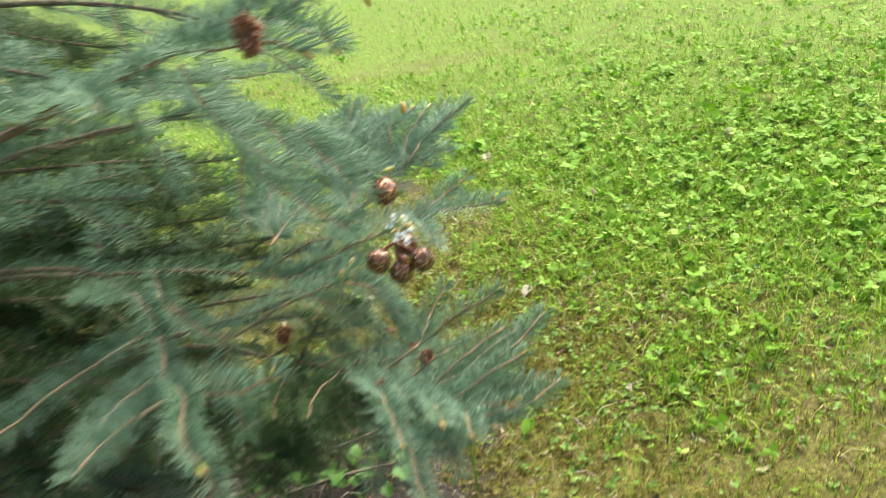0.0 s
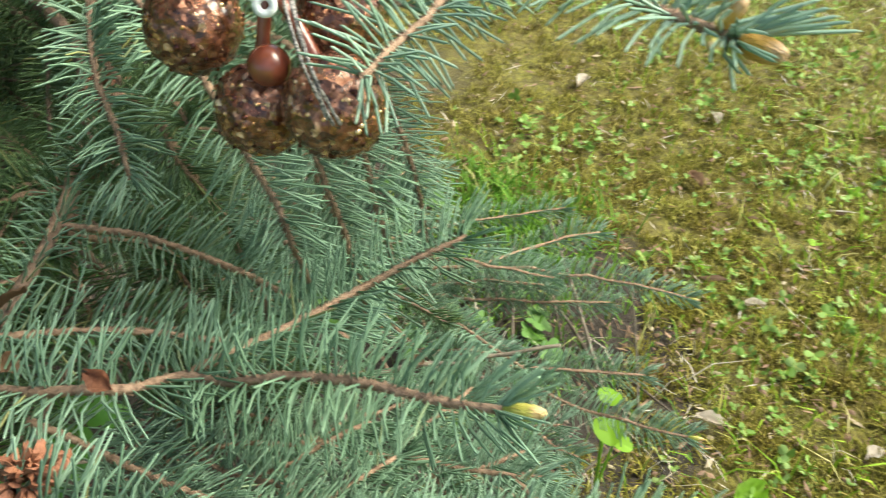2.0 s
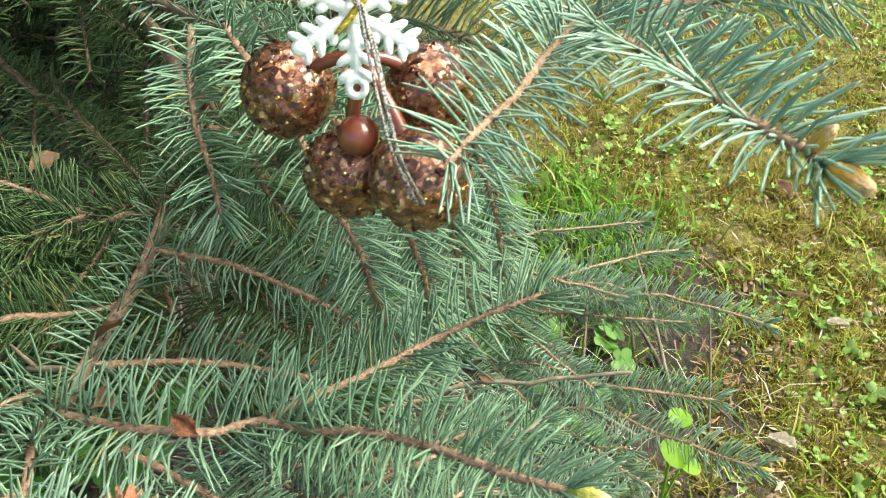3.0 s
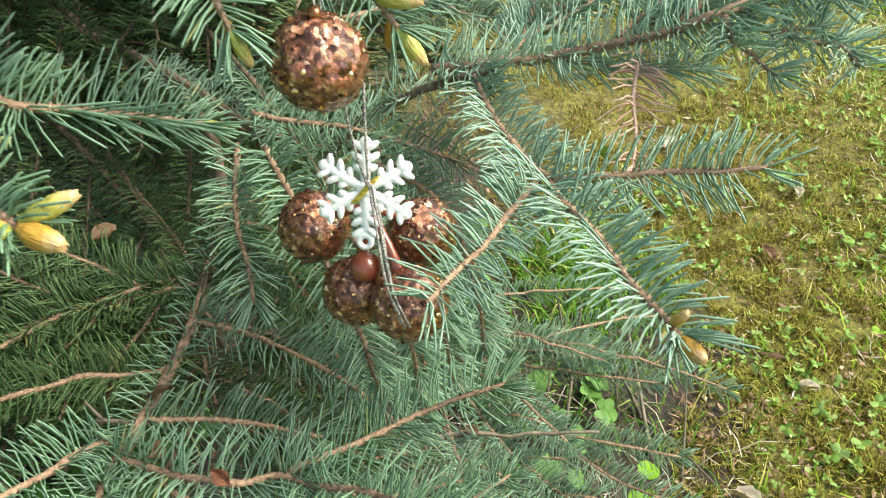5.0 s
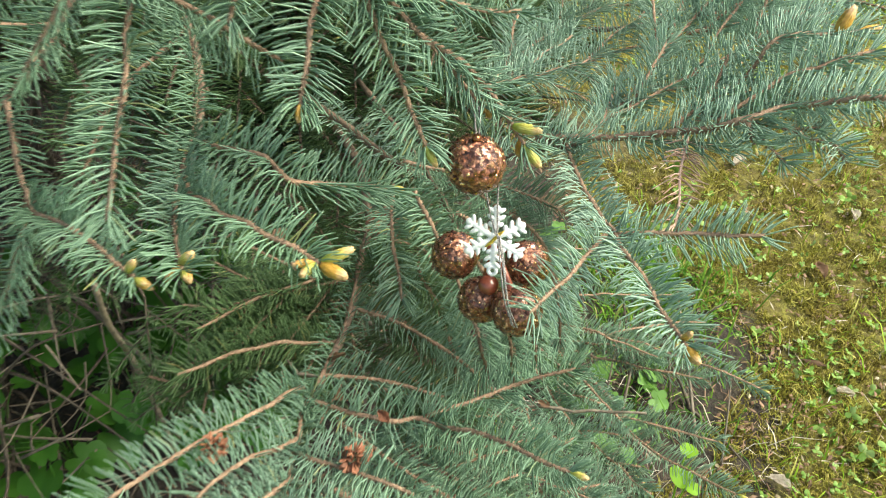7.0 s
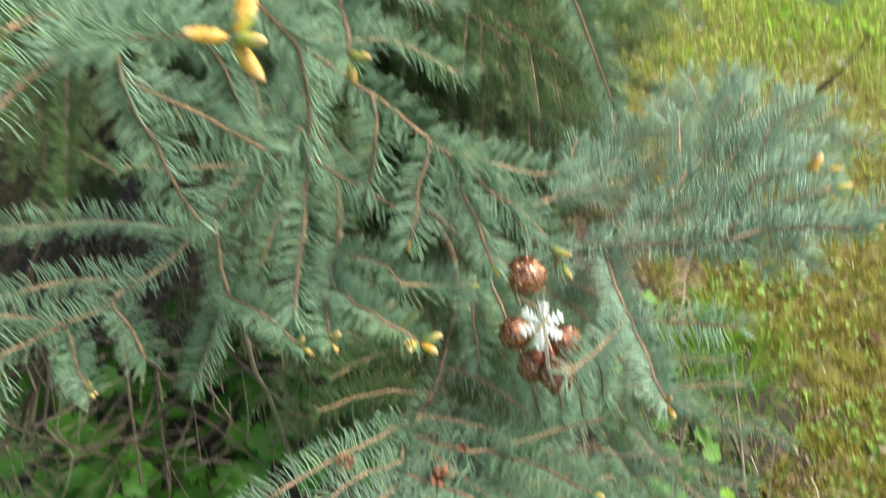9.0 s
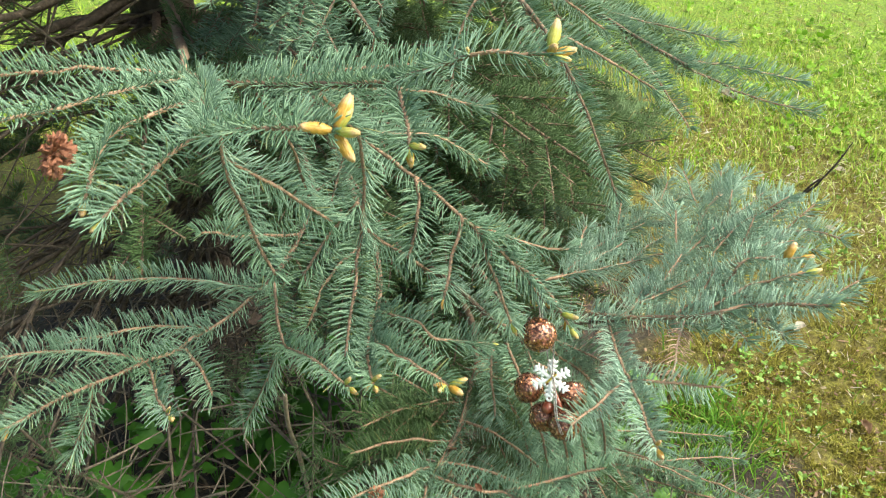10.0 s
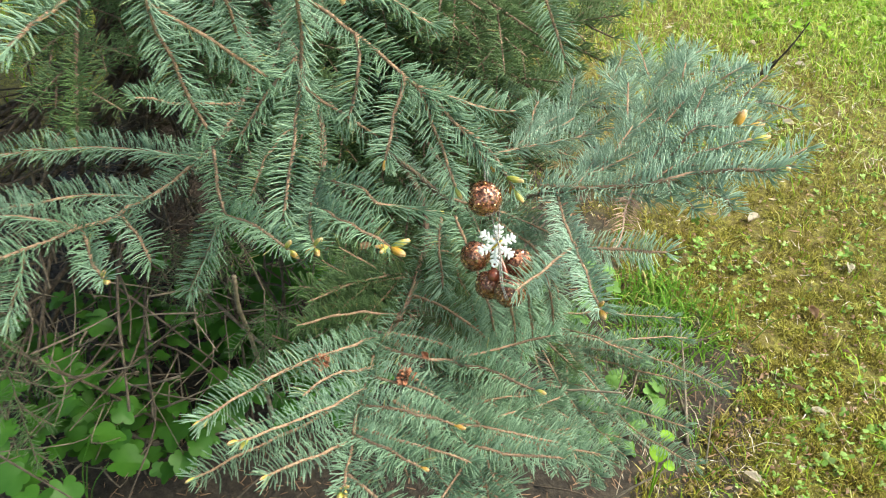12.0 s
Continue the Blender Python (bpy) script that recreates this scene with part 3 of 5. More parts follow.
def blades(name, label, category, at, rng, height, width, mat, lean=0.6, clumps=0.0):
    n = len(at)
    a = rng.uniform(0, 2 * np.pi, n)
    h = (height * rng.lognormal(0, 0.35, n))[:, None]
    if clumps:
        h *= np.array([[max(0.25, 1 + 1.6 * noise.noise((x * clumps, y * clumps, 7.7)) + 0.9 * noise.noise((x * clumps * 2.7, y * clumps * 2.7, 1.1)))] for x, y, z in at])
    d = np.stack([np.cos(a), np.sin(a), np.zeros(n)], -1)
    s = np.stack([-np.sin(a), np.cos(a), np.zeros(n)], -1) * (width * rng.uniform(0.6, 1.3, n))[:, None]
    k = (lean * rng.uniform(0.2, 1.5, n))[:, None]
    up = np.array((0, 0, 1.0))
    mid = at + h * 0.55 * up + d * h * k * 0.35
    tip = at + h * (1 - 0.25 * k) * up + d * h * k
    verts = np.stack([at - s / 2, at + s / 2, mid + s * 0.42, mid - s * 0.42, tip], 1).reshape(-1, 3)
    o = (np.arange(n) * 5)[:, None]
    quads = np.array([[0, 1, 2, 3]]) + o
    tris = np.array([[3, 2, 4]]) + o
    ob = mesh_object(name, verts, [quads, tris], mat)
    return tagged(ob, label, category, kind="stuff")


RNG = np.random.default_rng(11)
blades("moss", "yellow-olive moss covering the lawn beside the tree", "moss", np.vstack([scatter(120000, RNG, 1.3, 4.0, (-3.2, 2.0, 0.6, 4.2), (-0.25, 1.95), 0.42), scatter(60000, RNG, 1.45, 4.2, wide=1.1), scatter(60000, RNG, 1.3, 4.6, (-3.2, 0, 1.6, 4.0), (-1.1, 2.5), 0.6)]), RNG, 0.0092, 0.0019, MOSS, 1.1, 26)
blades("grass", "fresh green grass blades in the lawn", "grass", np.vstack([scatter(44000, RNG, 2.3, 20), scatter(7000, RNG, 1.8, 2.9, (-0.6, 2.6, 1.2, 5.0), (0.6, 2.6), 0.8), scatter(6000, RNG, 2.1, 20, (-4.6, 1.0, 1.0, 5.6), (-1.7, 3.0), 0.7), scatter(12000, RNG, 1.5, 20, (-7, -2.0, -2, 3), (-3.0, 0.6), 0.9)]), RNG, 0.034, 0.0036, BLADE, 1.0)
blades("grass", "sparse thin grass growing through the moss", "grass", scatter(4200, RNG, 1.42, 2.6, wide=0.9), RNG, 0.030, 0.0026, BLADE, 0.9)
STRAW = np.stack([RNG.normal(-0.34, 0.15, 90), RNG.normal(1.64, 0.13, 90), np.zeros(90)], -1)
blades("dry_grass", "bleached dry grass straws at the soil edge", "grass", STRAW, RNG, 0.04, 0.0013, PALELEAF, 1.3)
SOILGRASS = np.stack([RNG.normal(-0.50, 0.13, 420), RNG.normal(1.66, 0.09, 420), np.zeros(420)], -1)
blades("grass", "thin green grass sprouting from the bare soil", "grass", SOILGRASS, RNG, 0.036, 0.0024, DEEPBLADE, 1.0)
GREENEDGE = np.stack([RNG.normal(-0.67, 0.09, 900), RNG.normal(1.81, 0.07, 900), np.zeros(900)], -1)
blades("grass", "lush long grass at the edge of the soil", "grass", GREENEDGE, RNG, 0.034, 0.0034, DEEPBLADE, 1.15)
# These lightened blades brighten the lawn away from the tree.
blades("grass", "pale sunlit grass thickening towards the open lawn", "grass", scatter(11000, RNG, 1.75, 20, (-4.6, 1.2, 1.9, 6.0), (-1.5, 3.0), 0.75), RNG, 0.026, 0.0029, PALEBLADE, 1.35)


def clover_patch(name, label, at, rng, size, mat):
    """Three-part leaves of rounded leaflets on the ground, tilted at random."""
    mesh = Mesh()
    ring = np.array([(0.0, 0.0), (0.25, -0.38), (0.72, -0.42), (0.98, -0.16), (0.92, 0.0), (0.98, 0.16), (0.72, 0.42), (0.25, 0.38)])
    fan = np.array([[0, 1, 2], [0, 2, 4], [2, 3, 4], [0, 4, 6], [4, 5, 6], [0, 6, 7]])
    for p in at:
        s = size * rng.lognormal(0, 0.3)
        turn, h = rng.uniform(0, 6.28), s * rng.uniform(0.4, 2.2)
        tilt = Euler((rng.normal(0, 0.45), rng.normal(0, 0.45), turn)).to_matrix()
        for k in range(3):
            r = Euler((0, -0.25, k * 2.094)).to_matrix()
            v = np.array([tilt @ (r @ Vector((x * s, y * s, -0.10 * s * abs(y) * 4))) for x, y in ring])
            mesh.add(v + p + (0, 0, h), None, fan)
    return tagged(mesh.build(name, mat), label, "clover", kind="stuff")


clover_patch("clover", "bright green clover and weed leaves in the lawn", np.vstack([scatter(6500, RNG, 2.6, 20), scatter(3400, RNG, 2.3, 20, (-1.2, 3.4, 0.8, 6.2), (0.95, 2.7), 0.75), scatter(450, RNG, 2.4, 20, (-4.6, 1.0, 1.0, 5.6), (-1.7, 3.0), 0.7)]), RNG, 0.015, CLOVER)
clover_patch("weed_leaves", "broad fresh green weed leaves in the lawn", np.vstack([scatter(550, RNG, 2.5, 20, (-1.2, 3.4, 0.8, 6.2), (1.0, 2.8), 0.8), scatter(90, RNG, 2.7, 20, (-4.6, 1.0, 1.0, 5.6), (-1.7, 3.0), 0.7)]), RNG, 0.019, CLOVER)
clover_patch("clover", "small clover seedlings scattered in the moss", scatter(2600, RNG, 1.45, 2.9, wide=0.9), RNG, 0.0075, PALE_CLOVER)
CLUMPS = [np.array(c) + RNG.normal(0, 1, (int(RNG.uniform(14, 40)), 3)) * (0.045, 0.045, 0) for c in scatter(75, RNG, 1.5, 3.0, (-2.2, 1.2, 1.2, 3.6), (-0.3, 2.1), 0.6)]
CLUMPS += [np.array((x, y, 0.0)) + RNG.normal(0, 1, (30, 3)) * (0.06, 0.06, 0) for x, y in ((-0.66, 1.94), (-0.62, 2.04), (-0.78, 1.95), (-0.85, 2.05), (-0.74, 2.1))]
clover_patch("clover", "low clumps of pale green clover in the moss", np.vstack(CLUMPS), RNG, 0.0065, PALE_CLOVER)
clover_patch("clover", "clover thinning out from the lawn into the moss", scatter(1500, RNG, 1.85, 2.8, (-0.7, 2.6, 1.2, 5.0), (0.6, 2.6), 0.8), RNG, 0.009, CLOVER)


# ---- the spruce: trunk and boughs ----
tree = tagged(new("spruce_tree"), "blue-green spruce with drooping boughs and swelling spring buds", "tree")
tree.location = TRUNK
BACK = Matrix.Translation(-TRUNK)
NUDGE = Matrix.Translation((0.006, 0.009, 0.006))


def build_trunk():
    rng = np.random.default_rng(5)
    path = smooth_path([TRUNK + Vector(v) for v in ((0, 0, -0.05), (0.0, 0.0, 0.5), (0.015, 0.01, 1.2), (0.0, 0.0, 2.2), (0.0, 0.01, 4.4))], 0.05)
    v, q, t = tube(path, 0.085, 0.03, 22, rng, 0.03)
    c = np.repeat(path, 22, axis=0)
    out = v[:-2] - c
    for i in range(len(out)):
        a, h = math.atan2(out[i, 1], out[i, 0]), v[i, 2]
        out[i] *= 1 + 0.10 * noise.noise((a * 5, h * 6, 0)) + 0.07 * noise.noise((a * 14, h * 22, 3)) + 0.5 * math.exp(-max(0, h) * 12)
    v[:-2] = c + out
    ob = mesh_object("trunk", v, [q, t], BARK, True, tree, BACK)
    tagged(ob, "dark rough-barked trunk")


build_trunk()

OUTWARD = (0.62, -0.40, 0.62)

# upper front bough with the big bud clusters
b = Bough(101)
b.limb(TRUNK + Vector((0.05, 0, 0.90)), (-1.0, 0.82, 0.98), (-0.62, 0.80, 1.08), (-0.427, 0.80, 1.124), (-0.30, 0.88, 1.15), (-0.18, 0.943, 1.188), r0=0.012, r1=0.0022, bare=0.85)
b.twig((-0.62, 0.80, 1.085), (-0.427, 0.80, 1.126), (-0.30, 0.88, 1.152), (-0.18, 0.943, 1.19), r0=0.004, r1=0.003, flat=0.3, start=0.5)
b.twig((-0.18, 0.943, 1.19), (-0.097, 0.98, 1.236), (-0.062, 1.03, 1.243), flat=0.62)
b.cluster((-0.062, 1.03, 1.243), ((-0.25, 0.45, 0.85), 0.021), ((0.35, 0.9, 0.1), 0.017), ((0.5, 0.75, -0.25), 0.014), ((0.6, -0.1, 0.5), 0.014))
b.cluster((-0.10, 0.98, 1.236), ((0.5, -0.2, 0.6), 0.010))
b.twig((-0.30, 0.80, 1.16), (-0.22, 0.79, 1.178), (-0.141, 0.783, 1.191), (-0.069, 0.81, 1.221), (-0.016, 0.853, 1.235), flat=0.3)
b.cluster((-0.015, 0.855, 1.235), ((-0.20, -0.80, 0.22), 0.019), ((0.65, 0.35, 0.15), 0.018), ((-0.2, 0.55, 0.75), 0.021), ((0.0, 0.9, 0.95), 0.015), ((0.6, 0.25, -0.75), 0.019))
b.twig((-0.427, 0.80, 1.126), (-0.30, 0.80, 1.16), r0=0.003)
b.twig((-0.15, 0.781, 1.19), (-0.12, 0.752, 1.188), (-0.085, 0.72, 1.183), (-0.07, 0.70, 1.175), buds=1, flat=0.3)
b.twig((-0.25, 0.79, 1.175), (-0.19, 0.72, 1.185), (-0.125, 0.70, 1.188), (-0.095, 0.69, 1.178), buds=1, flat=0.3)
b.twig((-0.40, 0.79, 1.14), (-0.30, 0.69, 1.17), (-0.24, 0.62, 1.185), (-0.19, 0.55, 1.19), flat=0.62)
b.twig((-0.43, 0.80, 1.13), (-0.395, 0.703, 1.165), (-0.36, 0.60, 1.185), (-0.33, 0.52, 1.19), flat=0.62)
b.twig((-0.17, 0.945, 1.19), (-0.12, 0.935, 1.185), (-0.09, 0.928, 1.172), buds=3, size=0.014)
b.twig((-0.36, 0.84, 1.14), (-0.30, 0.93, 1.16), (-0.26, 1.00, 1.17), flat=0.62)
b.finish(tree, NUDGE @ BACK, "spruce bough with plump amber and lime buds at its tips")

# sprays that hang from it
b = Bough(116)
b.twig((-0.28, 0.90, 1.15), (-0.278, 0.935, 1.09), (-0.262, 0.925, 1.0), (-0.20, 0.893, 0.955), (-0.155, 0.872, 0.932), up=OUTWARD, flat=0.76, length=0.0265)
b.twig((-0.262, 0.927, 1.005), (-0.245, 0.958, 0.975), (-0.228, 0.990, 0.950), up=OUTWARD, flat=0.76)
b.twig((-0.268, 0.925, 1.03), (-0.275, 0.89, 0.99), (-0.265, 0.86, 0.96), up=OUTWARD, flat=0.76)
b.twig((-0.25, 0.80, 1.16), (-0.235, 0.80, 1.11), (-0.21, 0.81, 1.065), (-0.187, 0.822, 1.022), up=OUTWARD, flat=0.76)
b.twig((-0.24, 0.80, 1.12), (-0.245, 0.845, 1.075), (-0.245, 0.89, 1.03), up=OUTWARD, flat=0.76)
b.twig((-0.35, 0.85, 1.13), (-0.35, 0.88, 1.06), (-0.34, 0.89, 1.00), up=OUTWARD, flat=0.76)
b.finish(tree, NUDGE @ BACK, "hanging spruce sprays below the budded bough")

# bough that carries the baubles
b = Bough(102)
b.limb((-1.57, 0.86, 0.88), (-0.9, 0.92, 1.0), (-0.50, 0.93, 1.07), (-0.33, 0.965, 1.075), r0=0.010, r1=0.0022)
b.twig((-0.50, 0.93, 1.07), (-0.33, 0.965, 1.07), (-0.275, 1.0, 1.045), (-0.233, 1.039, 1.006), (-0.205, 1.085, 0.955), (-0.18, 1.11, 0.915), r0=0.0032, up=OUTWARD, flat=0.76, buds=2, start=0.3)
b.twig((-0.27, 1.0, 1.045), (-0.24, 0.99, 1.02), (-0.226, 0.975, 0.985), up=OUTWARD, flat=0.76)
b.twig((-0.233, 1.037, 1.01), (-0.205, 1.015, 0.982), (-0.176, 0.993, 0.955), up=OUTWARD, flat=0.76, buds=1)
b.twig((-0.228, 1.048, 0.998), (-0.205, 1.06, 0.95), (-0.175, 1.068, 0.903), up=OUTWARD, flat=0.76, buds=2)
b.twig((-0.228, 1.048, 0.998), (-0.215, 1.10, 0.972), (-0.20, 1.145, 0.962), flat=0.68)
b.twig((-0.205, 1.085, 0.955), (-0.185, 1.115, 0.925), (-0.158, 1.128, 0.895), up=OUTWARD, flat=0.5, buds=3, size=0.016)
b.twig((-0.33, 0.965, 1.075), (-0.33, 1.04, 1.06), (-0.31, 1.10, 1.02), flat=0.68)
b.twig((-0.42, 0.945, 1.095), (-0.42, 1.04, 1.08), (-0.40, 1.13, 1.05), flat=0.68)
b.finish(tree, BACK, "drooping spruce bough carrying the copper baubles")

# middle bough whose tip points away from the lawn
b = Bough(103)
b.limb((-1.56, 0.80, 0.84), (-0.9, 0.93, 0.89), (-0.58, 0.945, 0.905), (-0.44, 0.89, 0.885), (-0.385, 0.83, 0.867), r0=0.010, r1=0.0022)
b.twig((-0.44, 0.89, 0.887), (-0.388, 0.832, 0.868), (-0.351, 0.756, 0.852), (-0.292, 0.684, 0.874), (-0.263, 0.613, 0.882), (-0.222, 0.56, 0.893), r0=0.0028, r1=0.0016, buds=2, flat=0.74)
b.twig((-0.375, 0.85, 0.885), (-0.318, 0.843, 0.842), (-0.245, 0.865, 0.862), (-0.172, 0.886, 0.876), buds=3, flat=0.74)
b.twig((-0.318, 0.843, 0.842), (-0.315, 0.82, 0.795), (-0.305, 0.785, 0.748), up=OUTWARD, flat=0.55)
b.twig((-0.335, 0.735, 0.853), (-0.30, 0.745, 0.85), (-0.262, 0.753, 0.836), flat=0.68)
b.twig((-0.275, 0.64, 0.88), (-0.262, 0.625, 0.85), (-0.248, 0.605, 0.818), up=OUTWARD, flat=0.5, buds=1)
b.twig((-0.30, 0.695, 0.87), (-0.25, 0.70, 0.864), (-0.202, 0.708, 0.874), buds=3, flat=0.68)
b.twig((-0.385, 0.835, 0.87), (-0.453, 0.751, 0.866), (-0.48, 0.66, 0.87), (-0.49, 0.58, 0.87), flat=0.68)
b.twig((-0.36, 0.77, 0.85), (-0.38, 0.69, 0.86), (-0.37, 0.61, 0.87), flat=0.68)
b.twig((-0.30, 0.69, 0.875), (-0.33, 0.62, 0.89), (-0.33, 0.55, 0.90), flat=0.68)
b.twig((-0.46, 0.90, 0.89), (-0.45, 0.84, 0.91), (-0.43, 0.78, 0.94), flat=0.68)
b.finish(tree, BACK, "long spruce bough with orange-brown stem")

# centre bough behind the snowflake
b = Bough(104)
b.limb((-1.55, 0.86, 0.86), (-0.9, 1.0, 0.87), (-0.5, 1.0, 0.86), (-0.32, 0.96, 0.86), (-0.26, 0.935, 0.861), r0=0.009, r1=0.0022)
b.twig((-0.32, 0.96, 0.86), (-0.258, 0.935, 0.863), (-0.169, 0.957, 0.888), (-0.124, 0.976, 0.888), flat=0.74)
b.cluster((-0.124, 0.976, 0.888), ((0.010, 0.022, 0.011), 0.0175), ((0.022, 0.010, 0.0), 0.016), ((0.006, -0.011, 0.003), 0.013), ((-0.004, -0.016, 0.004), 0.012))
b.twig((-0.27, 0.935, 0.862), (-0.215, 0.918, 0.866), (-0.168, 0.911, 0.874), buds=4, size=0.013, flat=0.74)
b.twig((-0.30, 0.96, 0.862), (-0.245, 0.985, 0.878), (-0.209, 1.0, 0.876), (-0.222, 1.065, 0.838), buds=1, flat=0.74)
b.twig((-0.47, 1.0, 0.86), (-0.43, 0.93, 0.84), (-0.36, 0.88, 0.82), flat=0.68)
b.finish(tree, BACK, "spruce bough with clusters of amber buds")

# low front bough with the cones
b = Bough(105, per_metre=1080)
b.limb((-1.55, 0.88, 0.55), (-1.0, 1.10, 0.60), (-0.6, 1.16, 0.63), (-0.45, 1.14, 0.625), (-0.385, 1.101, 0.622), (-0.31, 1.06, 0.64), (-0.245, 1.012, 0.655), (-0.205, 0.975, 0.66), r0=0.009, r1=0.0030, bare=0.8)
b.twig((-0.40, 1.11, 0.622), (-0.31, 1.06, 0.642), (-0.245, 1.012, 0.657), (-0.205, 0.975, 0.662), (-0.12, 0.925, 0.667), (-0.055, 0.895, 0.675), (-0.005, 0.872, 0.695), r0=0.0028, r1=0.0016, flat=0.5, buds=4, size=0.014, needles=0.9, start=0.45)
b.twig((-0.215, 0.982, 0.663), (-0.157, 1.022, 0.68), (-0.148, 1.05, 0.672), (-0.10, 1.08, 0.69), (-0.04, 1.106, 0.708), r0=0.0026, r1=0.0017, flat=0.74, buds=1, length=0.0265)
b.twig((-0.15, 1.05, 0.672), (-0.15, 1.09, 0.668), (-0.148, 1.13, 0.668), (-0.128, 1.172, 0.685), flat=0.74, length=0.0265)
b.twig((-0.235, 1.005, 0.657), (-0.215, 1.05, 0.645), (-0.192, 1.09, 0.628), flat=0.74)
b.twig((-0.31, 1.06, 0.642), (-0.265, 1.10, 0.635), (-0.215, 1.135, 0.612), (-0.19, 1.15, 0.59), flat=0.74)
b.twig((-0.225, 0.985, 0.665), (-0.19, 0.92, 0.70), (-0.15, 0.84, 0.73), (-0.115, 0.76, 0.735), flat=0.74, buds=2, size=0.010, length=0.0265)
b.twig((-0.15, 0.945, 0.668), (-0.11, 0.88, 0.70), (-0.085, 0.82, 0.725), (-0.075, 0.79, 0.735), flat=0.74, buds=2)
b.twig((-0.13, 0.93, 0.668), (-0.085, 0.965, 0.69), (-0.034, 1.007, 0.703), flat=0.74, buds=2)
b.twig((-0.17, 0.955, 0.667), (-0.12, 0.985, 0.685), (-0.085, 1.01, 0.69), flat=0.74)
b.twig((-0.18, 0.96, 0.667), (-0.155, 0.91, 0.70), (-0.13, 0.87, 0.71), flat=0.74)
b.twig((-0.10, 1.02, 0.63), (-0.055, 1.08, 0.635), (-0.02, 1.13, 0.63), flat=0.74)
b.twig((-0.14, 0.97, 0.65), (-0.10, 1.02, 0.632), r0=0.003)
b.twig((-0.05, 1.03, 0.64), (-0.01, 1.07, 0.65), (0.02, 1.11, 0.66), flat=0.74)
b.twig((-0.10, 1.02, 0.63), (-0.05, 1.03, 0.64), r0=0.0025)
b.twig((-0.09, 0.91, 0.672), (-0.045, 0.93, 0.69), (0.0, 0.955, 0.70), flat=0.74, buds=2, size=0.010)
b.twig((-0.08, 0.90, 0.672), (-0.06, 0.85, 0.69), (-0.05, 0.81, 0.70), flat=0.74, buds=1, size=0.009)
b.twig((-0.16, 0.94, 0.65), (-0.14, 0.86, 0.65), (-0.12, 0.79, 0.66), (-0.10, 0.74, 0.67), flat=0.74, buds=1, size=0.010)
b.twig((-0.11, 0.92, 0.655), (-0.06, 0.98, 0.65), (-0.02, 1.02, 0.65), flat=0.74)
b.twig((-0.145, 1.045, 0.60), (-0.08, 1.085, 0.60), (-0.03, 1.14, 0.605), (0.0, 1.175, 0.61), flat=0.62, length=0.0265)
b.twig((-0.08, 1.08, 0.60), (-0.06, 1.03, 0.59), (-0.03, 0.99, 0.59), flat=0.62)
b.twig((-0.10, 1.07, 0.60), (-0.05, 1.06, 0.58), (0.0, 1.07, 0.57), flat=0.62)
b.twig((-0.16, 1.02, 0.60), (-0.09, 1.0, 0.58), (-0.03, 1.02, 0.56), flat=0.62)
b.twig((-0.20, 1.0, 0.64), (-0.145, 1.045, 0.60), r0=0.0024)
b.twig((-0.05, 0.89, 0.66), (0.0, 0.92, 0.65), (0.04, 0.96, 0.65), flat=0.62)
b.finish(tree, BACK, "blue-green low spruce bough with small rusty cones")

# bough towards the lawn
b = Bough(106)
b.limb((-1.55, 0.90, 0.60), (-0.9, 1.10, 0.62), (-0.40, 1.175, 0.69), (-0.343, 1.21, 0.726), (-0.302, 1.232, 0.762), (-0.262, 1.258, 0.787), r0=0.009, r1=0.0028, bare=0.7)
b.twig((-0.30, 1.24, 0.775), (-0.212, 1.305, 0.812), (-0.168, 1.335, 0.843), (-0.15, 1.373, 0.856), (-0.08, 1.412, 0.892), r0=0.0042, r1=0.0021, buds=1, flat=0.62, length=0.0265)
b.twig((-0.215, 1.31, 0.815), (-0.215, 1.37, 0.84), (-0.212, 1.40, 0.872), (-0.185, 1.458, 0.878), buds=3, size=0.0205, flat=0.68)
b.twig((-0.19, 1.33, 0.83), (-0.18, 1.39, 0.86), (-0.155, 1.44, 0.88), buds=2, size=0.0205, flat=0.68)
b.spray([(-0.262, 1.258, 0.787), (-0.30, 1.336, 0.79), (-0.345, 1.446, 0.822), (-0.37, 1.55, 0.85)], 6, 0.105, r0=0.0022, needles=0.8, flat=0.72, start=0.12, lean=(0, 0, 0.02), sub=False, wide=0.5)
b.spray([(-0.28, 1.30, 0.79), (-0.27, 1.40, 0.82), (-0.265, 1.49, 0.85)], 6, 0.105, r0=0.0022, needles=0.8, flat=0.72, start=0.12, lean=(0, 0, 0.02), sub=False, wide=0.5)
b.spray([(-0.33, 1.42, 0.815), (-0.30, 1.49, 0.83), (-0.28, 1.56, 0.84)], 6, 0.105, r0=0.0022, needles=0.8, flat=0.72, start=0.12, lean=(0, 0, 0.02), sub=False, wide=0.5)
b.spray([(-0.33, 1.40, 0.81), (-0.40, 1.48, 0.82), (-0.45, 1.56, 0.83)], 6, 0.105, r0=0.0022, needles=0.8, flat=0.72, start=0.12, lean=(0, 0, 0.02), sub=False, wide=0.5)
b.twig((-0.165, 1.335, 0.843), (-0.16, 1.334, 0.838), (-0.152, 1.332, 0.832), flat=0.1, length=0.022, needles=1.8, buds=1, size=0.008)
b.spray([(-0.40, 1.24, 0.765), (-0.45, 1.34, 0.77), (-0.48, 1.44, 0.78), (-0.50, 1.53, 0.79)], 6, 0.105, r0=0.0022, needles=0.8, flat=0.72, start=0.12, lean=(0, 0, 0.02), sub=False, wide=0.5)
b.twig((-0.24, 1.28, 0.80), (-0.23, 1.34, 0.78), (-0.22, 1.40, 0.765), flat=0.68)
